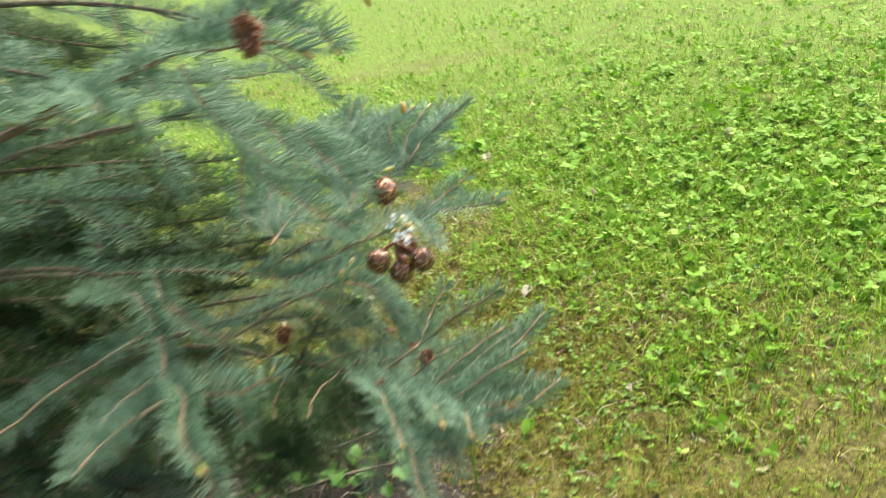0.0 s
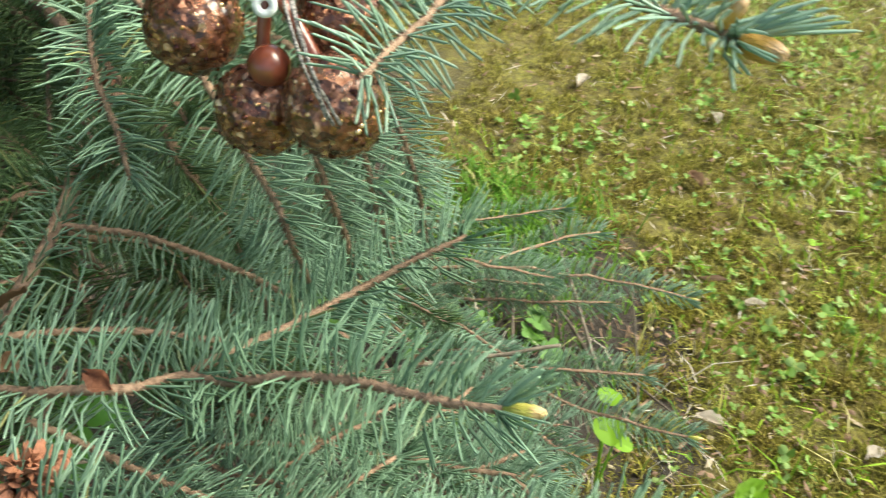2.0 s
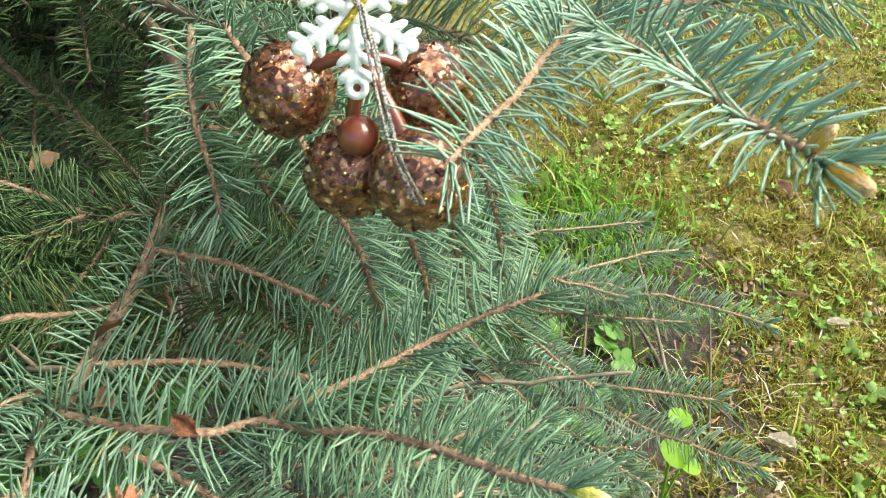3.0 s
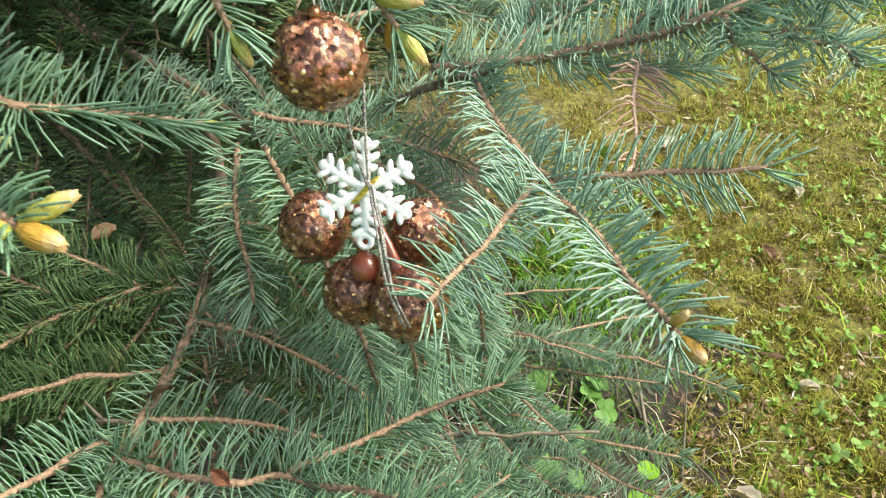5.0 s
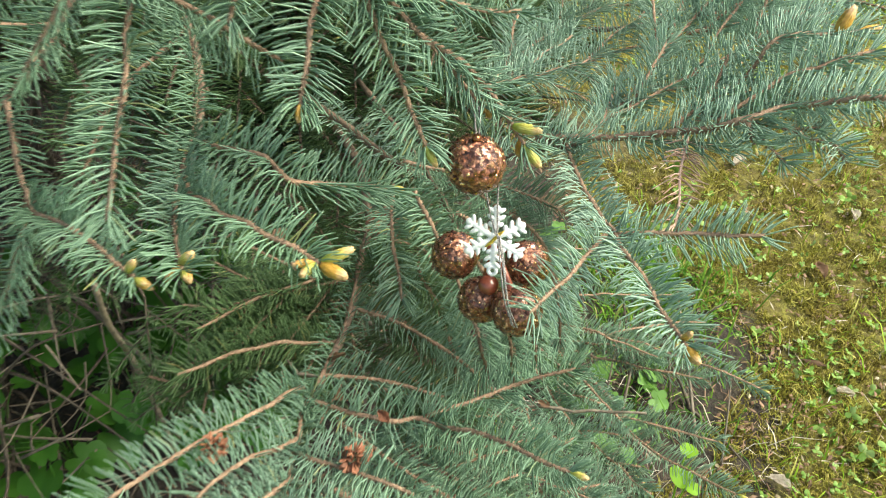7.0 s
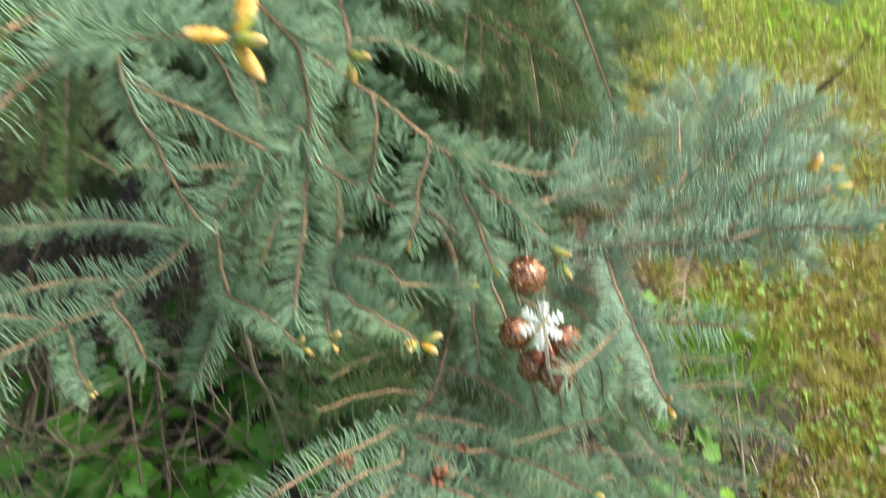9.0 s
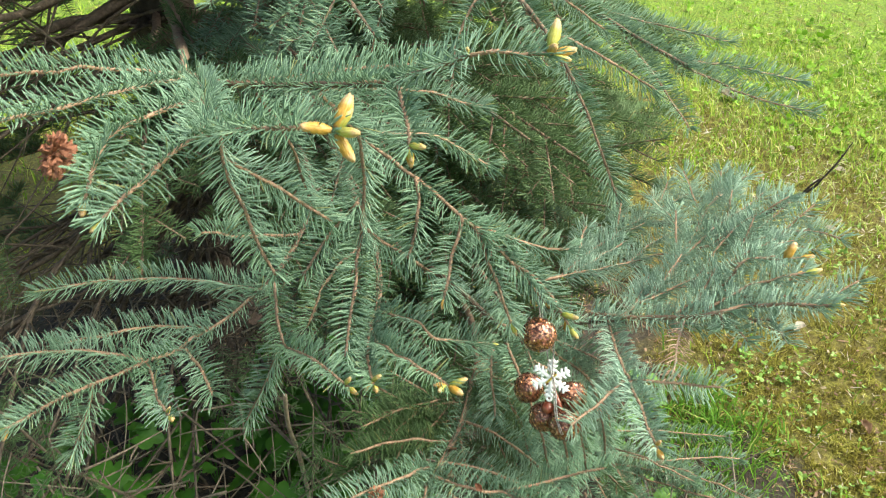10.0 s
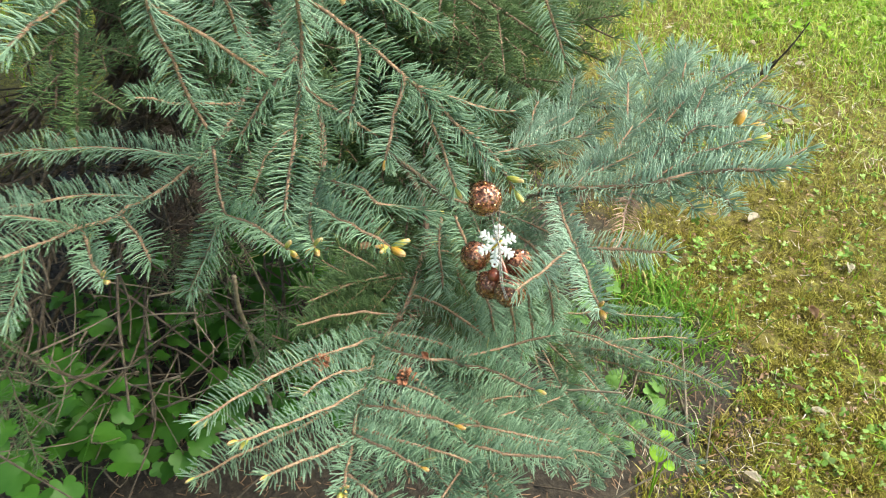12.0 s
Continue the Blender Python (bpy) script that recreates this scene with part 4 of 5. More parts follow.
b.spray([(-0.212, 1.305, 0.812), (-0.20, 1.37, 0.83), (-0.16, 1.43, 0.845), (-0.12, 1.48, 0.855)], 5, 0.08, r0=0.002, needles=0.8, flat=0.72, start=0.15, lean=(0, 0, 0.02), sub=False, wide=0.5)
b.spray([(-0.40, 1.22, 0.77), (-0.38, 1.33, 0.78), (-0.36, 1.44, 0.79), (-0.33, 1.53, 0.80)], 6, 0.11, r0=0.0022, needles=0.8, flat=0.72, start=0.1, sub=False, wide=0.5)
b.spray([(-0.22, 1.34, 0.815), (-0.17, 1.38, 0.82), (-0.13, 1.40, 0.822)], 4, 0.05, r0=0.002, flat=0.72, start=0.1, sub=False, wide=0.5)
# fork with the bud tip in front of the lawn
b.twig((-0.27, 1.25, 0.782), (-0.244, 1.242, 0.776), (-0.162, 1.213, 0.79), (-0.10, 1.19, 0.806), (-0.022, 1.163, 0.822), r0=0.0026, r1=0.0016, buds=4, size=0.012, up=(0.55, -0.35, 0.75), flat=0.74, length=0.0265)
b.twig((-0.158, 1.21, 0.79), (-0.135, 1.165, 0.792), (-0.115, 1.115, 0.79), up=(0.55, -0.35, 0.75), flat=0.74, length=0.0265)
b.twig((-0.15, 1.208, 0.793), (-0.12, 1.245, 0.803), (-0.085, 1.285, 0.812), up=(0.55, -0.35, 0.75), flat=0.74)
b.finish(tree, BACK, "pale blue-grey spruce bough reaching out over the lawn", None, NEEDLE_WAXY_LIT)

# withered twig below that bough
b = Bough(107, length=0.021, per_metre=620, width=0.0014)
b.twig((-0.196, 1.310, 0.818), (-0.178, 1.290, 0.803), (-0.158, 1.275, 0.792), (-0.146, 1.264, 0.784), flat=0.76, up=OUTWARD, spread=55, r0=0.0015, r1=0.0009)
b.finish(tree, BACK, "withered pink-brown twig", NEEDLE_DEAD, NEEDLE_DEAD)

# hanging sprays below the baubles
b = Bough(108, length=0.025)
b.limb((-0.60, 1.20, 0.68), (-0.36, 1.17, 0.71), (-0.25, 1.14, 0.735), r0=0.003, r1=0.002, bare=0.2)
b.twig((-0.32, 1.13, 0.745), (-0.235, 1.12, 0.735), (-0.20, 1.125, 0.69), (-0.185, 1.13, 0.645), up=OUTWARD, flat=0.76)
b.twig((-0.28, 1.15, 0.74), (-0.235, 1.18, 0.715), (-0.215, 1.19, 0.65), (-0.205, 1.195, 0.60), up=OUTWARD, flat=0.76)
b.twig((-0.26, 1.135, 0.735), (-0.22, 1.155, 0.70), (-0.20, 1.16, 0.65), (-0.20, 1.165, 0.61), up=OUTWARD, flat=0.76)
b.twig((-0.34, 1.12, 0.74), (-0.29, 1.095, 0.725), (-0.255, 1.085, 0.69), up=OUTWARD, flat=0.68)
b.twig((-0.36, 1.14, 0.745), (-0.30, 1.20, 0.74), (-0.25, 1.25, 0.72), flat=0.68)
b.twig((-0.30, 1.18, 0.74), (-0.26, 1.22, 0.70), (-0.235, 1.235, 0.63), (-0.23, 1.24, 0.58), up=OUTWARD, flat=0.76)
b.twig((-0.34, 1.17, 0.70), (-0.28, 1.19, 0.64), (-0.25, 1.20, 0.57), (-0.245, 1.20, 0.52), up=OUTWARD, flat=0.76)
b.twig((-0.36, 1.12, 0.70), (-0.31, 1.14, 0.63), (-0.28, 1.15, 0.56), (-0.27, 1.15, 0.50), up=OUTWARD, flat=0.76)
b.twig((-0.36, 1.22, 0.70), (-0.31, 1.26, 0.64), (-0.285, 1.28, 0.57), up=OUTWARD, flat=0.76)
b.finish(tree, BACK, "hanging spruce spray")

# higher bough behind, towards the lawn
b = Bough(109)
b.limb((-1.56, 0.88, 1.25), (-1.0, 1.08, 1.24), (-0.6, 1.17, 1.2), (-0.40, 1.20, 1.14), (-0.33, 1.218, 1.085), r0=0.010, r1=0.0022)
b.twig((-0.45, 1.195, 1.16), (-0.335, 1.218, 1.085), (-0.275, 1.22, 1.035), (-0.24, 1.225, 0.99), up=OUTWARD, flat=0.68)
b.twig((-0.40, 1.20, 1.14), (-0.38, 1.27, 1.10), (-0.34, 1.33, 1.06), up=OUTWARD, flat=0.68)
b.twig((-0.50, 1.185, 1.175), (-0.47, 1.13, 1.12), (-0.43, 1.10, 1.06), up=OUTWARD, flat=0.68)
b.twig((-0.60, 1.17, 1.20), (-0.56, 1.26, 1.15), (-0.50, 1.35, 1.08), up=OUTWARD, flat=0.68)
b.twig((-0.65, 1.16, 1.20), (-0.66, 1.10, 1.13), (-0.63, 1.06, 1.05), up=OUTWARD, flat=0.68)
b.finish(tree, BACK, "spruce bough behind the baubles")

b = Bough(110)
b.limb((-1.56, 0.92, 1.12), (-1.1, 1.25, 1.08), (-0.8, 1.45, 1.02), (-0.58, 1.553, 0.965), r0=0.010, r1=0.0022)
b.twig((-0.75, 1.48, 1.005), (-0.58, 1.553, 0.962), (-0.48, 1.595, 0.948), (-0.42, 1.66, 0.935), flat=0.68)
b.twig((-0.80, 1.45, 1.02), (-0.75, 1.58, 0.98), (-0.68, 1.70, 0.95), flat=0.68)
b.twig((-0.70, 1.50, 0.99), (-0.58, 1.50, 0.95), (-0.49, 1.50, 0.91), flat=0.68)
b.twig((-0.62, 1.54, 0.97), (-0.58, 1.64, 0.95), (-0.53, 1.73, 0.93), flat=0.68)
b.twig((-0.90, 1.39, 1.05), (-0.80, 1.38, 1.0), (-0.70, 1.37, 0.95), flat=0.68)
b.twig((-0.95, 1.35, 1.06), (-0.92, 1.48, 1.0), (-0.86, 1.60, 0.95), flat=0.68)
b.finish(tree, BACK, "spruce bough over the lawn edge")

# low tips near the soil edge
b = Bough(111, length=0.022, per_metre=1000)
b.limb((-1.5, 0.95, 0.25), (-0.95, 1.30, 0.13), (-0.550, 1.360, 0.290), (-0.420, 1.403, 0.280), (-0.305, 1.410, 0.295), r0=0.008, r1=0.0025)
b.twig((-0.480, 1.390, 0.290), (-0.400, 1.460, 0.310), (-0.310, 1.530, 0.315), (-0.225, 1.585, 0.310), flat=0.68, buds=1)
b.twig((-0.400, 1.460, 0.310), (-0.380, 1.540, 0.310), (-0.360, 1.605, 0.300), flat=0.68)
b.twig((-0.530, 1.370, 0.290), (-0.490, 1.500, 0.290), (-0.430, 1.630, 0.280), flat=0.68)
b.twig((-0.550, 1.360, 0.300), (-0.460, 1.330, 0.320), (-0.380, 1.320, 0.310), flat=0.68)
b.twig((-0.430, 1.400, 0.285), (-0.340, 1.380, 0.320), (-0.260, 1.380, 0.330), flat=0.68)
b.twig((-0.630, 1.320, 0.300), (-0.590, 1.440, 0.320), (-0.550, 1.550, 0.310), flat=0.68)
b.twig((-0.590, 1.340, 0.300), (-0.480, 1.260, 0.350), (-0.380, 1.220, 0.350), flat=0.68)
b.twig((-0.680, 1.290, 0.310), (-0.580, 1.260, 0.380), (-0.480, 1.280, 0.390), flat=0.68)
b.twig((-0.490, 1.380, 0.295), (-0.400, 1.410, 0.350), (-0.310, 1.470, 0.350), flat=0.68)
b.twig((-0.430, 1.400, 0.285), (-0.370, 1.480, 0.270), (-0.300, 1.560, 0.265), flat=0.68)
b.finish(tree, BACK, "low spruce twigs above the soil edge")

b = Bough(112, length=0.025)
b.limb((-1.5, 0.92, 0.42), (-0.912, 1.231, 0.325), (-0.512, 1.371, 0.285), (-0.312, 1.411, 0.260), r0=0.008, r1=0.0022)
b.twig((-0.392, 1.396, 0.270), (-0.262, 1.426, 0.255), (-0.192, 1.451, 0.260), (-0.137, 1.476, 0.267), flat=0.68, buds=1)
b.twig((-0.312, 1.411, 0.265), (-0.262, 1.461, 0.265), (-0.212, 1.506, 0.265), flat=0.68)
b.twig((-0.412, 1.391, 0.275), (-0.342, 1.351, 0.285), (-0.272, 1.331, 0.295), flat=0.68)
b.twig((-0.462, 1.381, 0.280), (-0.412, 1.451, 0.285), (-0.352, 1.511, 0.285), flat=0.68)
b.spray([(-0.46, 1.36, 0.285), (-0.33, 1.34, 0.30), (-0.255, 1.345, 0.303), (-0.175, 1.36, 0.305)], 6, 0.075, r0=0.002, flat=0.6, start=0.35, sub=False)
b.spray([(-0.40, 1.32, 0.29), (-0.28, 1.27, 0.325), (-0.205, 1.265, 0.34), (-0.13, 1.285, 0.345)], 6, 0.075, r0=0.002, flat=0.6, start=0.35, sub=False)
b.finish(tree, BACK, "low spruce twig near the soil edge")


# inner sprays round the low bough's stem
b = Bough(113)
b.limb((-1.5, 0.90, 0.50), (-0.9, 1.06, 0.54), (-0.5, 1.10, 0.57), (-0.36, 1.075, 0.60), (-0.325, 1.06, 0.61), r0=0.008, r1=0.0025)
b.spray([(-0.334, 1.07, 0.615), (-0.326, 1.119, 0.579), (-0.299, 1.174, 0.508)], 6, 0.07, r0=0.0022, flat=0.72, start=0.25, sub=False)
b.twig((-0.325, 1.112, 0.69), (-0.315, 1.126, 0.681), (-0.304, 1.129, 0.652), (-0.297, 1.147, 0.606), flat=0.6)
b.spray([(-0.337, 1.069, 0.619), (-0.34, 1.033, 0.614), (-0.339, 1.0, 0.61), (-0.33, 0.96, 0.605)], 6, 0.08, r0=0.002, flat=0.72, start=0.1, sub=False)
b.spray([(-0.356, 1.08, 0.635), (-0.36, 1.046, 0.641), (-0.363, 1.0, 0.64), (-0.36, 0.95, 0.64)], 6, 0.08, r0=0.002, flat=0.72, start=0.1, sub=False)
b.spray([(-0.347, 1.08, 0.57), (-0.364, 1.03, 0.551), (-0.369, 0.98, 0.55)], 7, 0.09, r0=0.002, flat=0.72, start=0.1, sub=False)
b.twig((-0.326, 1.119, 0.579), (-0.332, 1.107, 0.538), (-0.336, 1.116, 0.489), flat=0.7)
b.spray([(-0.36, 1.075, 0.59), (-0.287, 1.06, 0.564), (-0.259, 1.095, 0.55), (-0.224, 1.135, 0.539)], 7, 0.07, r0=0.002, flat=0.72, start=0.2, sub=False)
b.spray([(-0.38, 1.09, 0.59), (-0.39, 1.03, 0.56), (-0.38, 0.96, 0.55), (-0.36, 0.90, 0.55)], 8, 0.1, r0=0.002, flat=0.72, start=0.2, sub=False)
b.twig((-0.35, 1.08, 0.632), (-0.36, 1.0, 0.64), (-0.34, 0.93, 0.65), flat=0.74)
b.twig((-0.27, 1.03, 0.65), (-0.29, 0.96, 0.66), (-0.28, 0.90, 0.67), flat=0.74)
b.twig((-0.42, 1.12, 0.625), (-0.36, 1.18, 0.62), (-0.29, 1.23, 0.61), flat=0.74)
b.twig((-0.36, 1.10, 0.625), (-0.31, 1.126, 0.685), (-0.26, 1.12, 0.70), flat=0.3)
# The dark green of the older needles also stands for shade here.
b.finish(tree, BACK, "spruce bough with dense inner sprays", None, NEEDLE_OLD_DARK)

# sprays under the low front bough
b = Bough(115)
b.limb((-1.5, 0.92, 0.46), (-0.9, 1.05, 0.50), (-0.45, 1.10, 0.52), (-0.30, 1.08, 0.53), r0=0.008, r1=0.0025)
b.spray([(-0.30, 1.08, 0.53), (-0.22, 1.07, 0.53), (-0.158, 1.087, 0.55), (-0.10, 1.12, 0.56)], 8, 0.09, r0=0.0022, flat=0.72, start=0.15, sub=False)
b.spray([(-0.26, 1.08, 0.53), (-0.20, 1.13, 0.51), (-0.153, 1.17, 0.50), (-0.10, 1.21, 0.505)], 8, 0.09, r0=0.0022, flat=0.72, start=0.15, sub=False)
b.spray([(-0.28, 1.08, 0.53), (-0.22, 1.02, 0.53), (-0.16, 0.98, 0.55), (-0.11, 0.95, 0.56)], 8, 0.09, r0=0.0022, flat=0.72, start=0.15, sub=False)
b.spray([(-0.16, 1.085, 0.55), (-0.10, 1.06, 0.56), (-0.05, 1.05, 0.57), (-0.01, 1.04, 0.575)], 7, 0.07, r0=0.002, flat=0.72, start=0.15, sub=False)
b.finish(tree, BACK, "low spruce bough below the front one")

# bare tip of a low limb
b = Bough(114)
b.twig((-1.4, 0.95, 0.35), (-0.7, 1.12, 0.36), (-0.36, 1.20, 0.38), (-0.289, 1.279, 0.386), (-0.214, 1.366, 0.408), r0=0.006, r1=0.0018, needles=0)
b.finish(tree, BACK, "bare tip of a low limb", DRYSTICK)


# ---- denser foliage further in, and the crown above ----
def plain_bough(seed, points, count, reach, per_metre=880, leaf=None, own=True, wood=None, lean=(0, 0, -0.12), width=0.0014):
    b = Bough(seed, length=0.024, per_metre=per_metre, width=width, sides=5, step=0.014, pegs=False)
    b.limb(*points[:2], *points[2:], r0=0.010, r1=0.0022)
    b.spray(points, count, reach, lean=lean, up=(0.3, -0.15, 0.94), start=0.45, own=own)
    return b.finish(tree, BACK, "spruce bough deeper in the tree", wood or LIMB, leaf or NEEDLE)


for k, (ex, ey, ez, sz, n, reach) in enumerate((
        (-0.46, 1.02, 0.96, 1.02, 12, 0.26), (-0.52, 1.26, 0.92, 1.0, 12, 0.26), (-0.50, 1.30, 0.66, 0.72, 12, 0.25),
        (-0.44, 1.12, 0.52, 0.60, 12, 0.24), (-0.42, 1.24, 0.42, 0.52, 12, 0.24), (-0.62, 1.48, 0.62, 0.70, 12, 0.26),
        (-0.62, 1.40, 1.06, 1.2, 12, 0.26), (-0.85, 1.62, 0.86, 1.0, 12, 0.26), (-0.52, 0.92, 0.74, 0.80, 10, 0.2),
        (-0.52, 0.70, 0.84, 0.86, 10, 0.18), (-0.60, 0.98, 1.08, 1.2, 12, 0.24),
        (-0.62, 0.86, 1.0, 0.94, 10, 0.2), (-0.50, 1.05, 0.80, 0.86, 12, 0.24), (-0.46, 1.18, 0.60, 0.7, 12, 0.22),
        (-0.52, 1.42, 0.80, 0.86, 12, 0.26), (-0.60, 1.10, 0.42, 0.5, 10, 0.22), (-0.56, 1.36, 0.50, 0.58, 12, 0.24), (-0.58, 1.52, 0.76, 0.84, 14, 0.28), (-0.72, 1.58, 0.62, 0.72, 14, 0.28), (-0.48, 1.34, 0.88, 0.96, 14, 0.26), (-0.72, 1.30, 0.84, 0.94, 14, 0.28), (-0.95, 1.72, 0.72, 0.84, 14, 0.28), (-0.78, 1.48, 0.42, 0.5, 12, 0.26), (-0.36, 1.33, 0.70, 0.76, 14, 0.2), (-0.42, 1.39, 0.76, 0.82, 14, 0.22), (-0.46, 1.44, 0.68, 0.76, 14, 0.22), (-0.40, 1.28, 0.60, 0.68, 14, 0.2), (-0.34, 1.36, 0.34, 0.42, 14, 0.2), (-0.44, 1.46, 0.24, 0.34, 14, 0.2), (-0.50, 1.28, 0.26, 0.36, 12, 0.2), (-0.33, 1.24, 0.48, 0.56, 14, 0.18), (-0.85, 1.10, 1.08, 1.2, 14, 0.3), (-0.95, 1.30, 1.12, 1.26, 14, 0.3), (-0.7, 1.22, 1.14, 1.3, 14, 0.28), (-0.55, 1.27, 1.10, 1.28, 14, 0.26), (-0.50, 1.03, 1.12, 1.3, 14, 0.24), (-0.74, 1.45, 1.08, 1.24, 14, 0.28))):
    # Four in five take the darkened needles, so that the depths look shaded.
    plain_bough(200 + k, [(-1.56, 0.83 + 0.1 * (ey - 0.83), sz), (-1.1, 0.83 + 0.42 * (ey - 0.83), sz + 0.03), (-0.8, 0.83 + 0.75 * (ey - 0.83), 0.5 * (sz + ez) + 0.02), (ex, ey, ez)], n, reach, leaf=NEEDLE_OLD_DARK if k % 5 else NEEDLE)

# crown: whorls of boughs above and behind, sharing three bough shapes
CROWN = []
for k in range(3):
    b = Bough(300 + k, length=0.03, per_metre=560, width=0.0026, sides=5, step=0.03, pegs=False)
    b.limb((0, 0, 0), (0.5, 0, 0.04), (0.9, 0.02, 0.0), r0=0.014, r1=0.0022)
    b.spray([(0, 0, 0), (0.5, 0, 0.04), (0.9, 0.02, 0.0), (1.25, 0.0, -0.12)], 18, 0.42, lean=(0, 0, -0.12), up=(0, 0, 1), start=0.3)
    for v, q, t in zip(b.core.verts, b.core.quads, b.core.tris):
        b.wood.add(v, q - q.min(), t - q.min())
    CROWN.append((b.wood, b.leaf))
CROWN_MESH = []
for wood, leaf in CROWN:
    w = wood.build("bough", LIMB)
    f = leaf.build("needles", NEEDLE_OLD_DARK)
    CROWN_MESH.append((w.data, f.data))
    bpy.data.objects.remove(w)
    bpy.data.objects.remove(f)
RNG = np.random.default_rng(17)


def crown_bough(height, turn, scale, droop):
    w, f = CROWN_MESH[int(RNG.integers(3))]
    ob = new("bough", w)
    ob.parent = tree
    ob.matrix_basis = Matrix.Translation((0, 0, height)) @ pose(0, 0, 0, 0, droop, turn) @ Matrix.Scale(scale, 4)
    leaf = tagged(new("needles", f), kind="stuff")
    leaf.parent = ob


for level in range(11):
    z = 1.42 + level * 0.24
    for j in range(7):
        turn = (j * 360 / 7 + level * 37 + RNG.uniform(-12, 12) + 180) % 360 - 180
        if -75 < turn < 85 and z < 1.85:
            continue
        crown_bough(z + RNG.uniform(-0.08, 0.08), turn, (1.02 - 0.075 * level) * RNG.uniform(0.9, 1.08), RNG.uniform(2, 12))
for k in range(14):
    crown_bough(3.75 + 0.055 * k, k * 137.5 - 180 * (k % 2), 0.24 - 0.012 * k, -20 - 2 * k)
for level in range(6):
    z = 0.3 + level * 0.2
    for j in range(4):
        if j in (1, 2) and z < 1.05:
            continue
        crown_bough(z, 115 + j * 46 + RNG.uniform(-14, 14), RNG.uniform(0.9, 1.05), RNG.uniform(4, 12))
# Unseen boughs added over the left front, to shade what hangs below.
for j in range(4):
    crown_bough(1.58 + 0.08 * (j % 2), -85 + j * 24, RNG.uniform(0.92, 1.02), 3)
# Short boughs added over the front to put the inner ones in shade.
for j in range(5):
    crown_bough(1.5 + 0.09 * (j % 3), -70 + j * 34, RNG.uniform(0.55, 0.68), 4)
for z, turn, s in ((0.62, -150, 0.8), (0.85, -168, 0.7), (0.70, 150, 0.75), (0.75, 72, 0.95), (1.0, 66, 1.0), (1.2, 55, 0.9), (0.6, 80, 0.9), (1.35, 70, 0.9)):
    crown_bough(z, turn, s, 6)

# ---- dead inner limbs of the tree ----
RNG = np.random.default_rng(23)
for k in range(38):
    z0 = RNG.uniform(0.15, 1.0) if k < 26 else RNG.uniform(0.12, 0.5)
    turn = radians(RNG.uniform(-58, 38) if k < 26 else RNG.uniform(-40, 12))
    ln = RNG.uniform(0.6, 1.05)
    d = np.array((math.cos(turn), math.sin(turn), RNG.uniform(-0.22, 0.12)))
    p0 = np.array(TRUNK) + (0.06 * d[0], 0.06 * d[1], z0)
    mesh = Mesh()
    pts = [p0, p0 + d * ln * 0.4 + RNG.normal(0, 0.02, 3), p0 + d * ln * 0.75 + RNG.normal(0, 0.04, 3), p0 + d * ln + RNG.normal(0, 0.05, 3) + (0, 0, -0.06)]
    path = smooth_path(pts, 0.03)
    mesh.add(*tube(path, RNG.uniform(0.007, 0.015) if k < 26 else RNG.uniform(0.004, 0.007), 0.0025, 6, RNG, 0.12))
    for j in range(11):
        i = int(RNG.uniform(0.2, 0.95) * (len(path) - 1))
        dd = unit(d + RNG.normal(0, 0.6, 3))
        q = [path[i], path[i] + dd * RNG.uniform(0.06, 0.14), path[i] + dd * RNG.uniform(0.16, 0.32) + RNG.normal(0, 0.04, 3)]
        mesh.add(*tube(smooth_path(q, 0.03), 0.003, 0.001, 5, RNG, 0.1))
    mesh.build("dead_limb", DEADWOOD, tree, BACK)

# thin dead twigs tangled below the boughs
mesh = Mesh()
for k in range(290):
    p = np.array((RNG.uniform(-1.35, -0.62), RNG.uniform(0.25, 1.15), RNG.uniform(0.04, 0.42)))
    a = RNG.uniform(0, 6.28)
    d = np.array((math.cos(a), math.sin(a), RNG.normal(0, 0.35))) * RNG.uniform(0.08, 0.2)
    mesh.add(*tube(smooth_path([p, p + d * 0.5 + RNG.normal(0, 0.02, 3), p + d + RNG.normal(0, 0.025, 3)], 0.025), RNG.uniform(0.0012, 0.0028), 0.0008, 5, RNG, 0.15))
tagged(mesh.build("dead_twig_tangle", DRYSTICK, tree, BACK), "tangle of thin dry brown twigs", kind="stuff")

# half-bare shaded sprigs on the dead limbs
for k in range(36):
    b = Bough(500 + k, length=0.019, per_metre=520 if k < 7 else 800, width=0.0013, sides=5, step=0.012, pegs=False)
    if k < 7:
        p = np.array((RNG.uniform(-1.0, -0.62), RNG.uniform(0.3, 0.95), RNG.uniform(0.38, 0.62)))
        d = np.array((RNG.uniform(0.0, 0.12), RNG.uniform(-0.08, 0.08), RNG.uniform(-0.24, -0.14)))
    else:
        p = np.array((RNG.uniform(-1.75, -0.85), RNG.uniform(0.0, 0.72), RNG.uniform(0.55, 1.12)))
        d = np.array((RNG.uniform(-0.02, 0.2), RNG.uniform(-0.2, 0.12), RNG.uniform(-0.22, 0.0)))
    b.twig(tuple(np.array(TRUNK) + (0.1, 0, p[2] + 0.02)), tuple(0.5 * (p + np.array(TRUNK) + (0, 0, p[2])) + RNG.normal(0, 0.02, 3)), tuple(p), r0=0.004, r1=0.002, needles=0)
    b.spray([tuple(p), tuple(p + d * 0.5 + RNG.normal(0, 0.01, 3)), tuple(p + d)], 7, 0.10, r0=0.0016, start=0.1, flat=0.6, sub=False)
    b.finish(tree, BACK, "thin shaded sprig with sparse olive needles", DEADWOOD, NEEDLE_OLD_DARK)

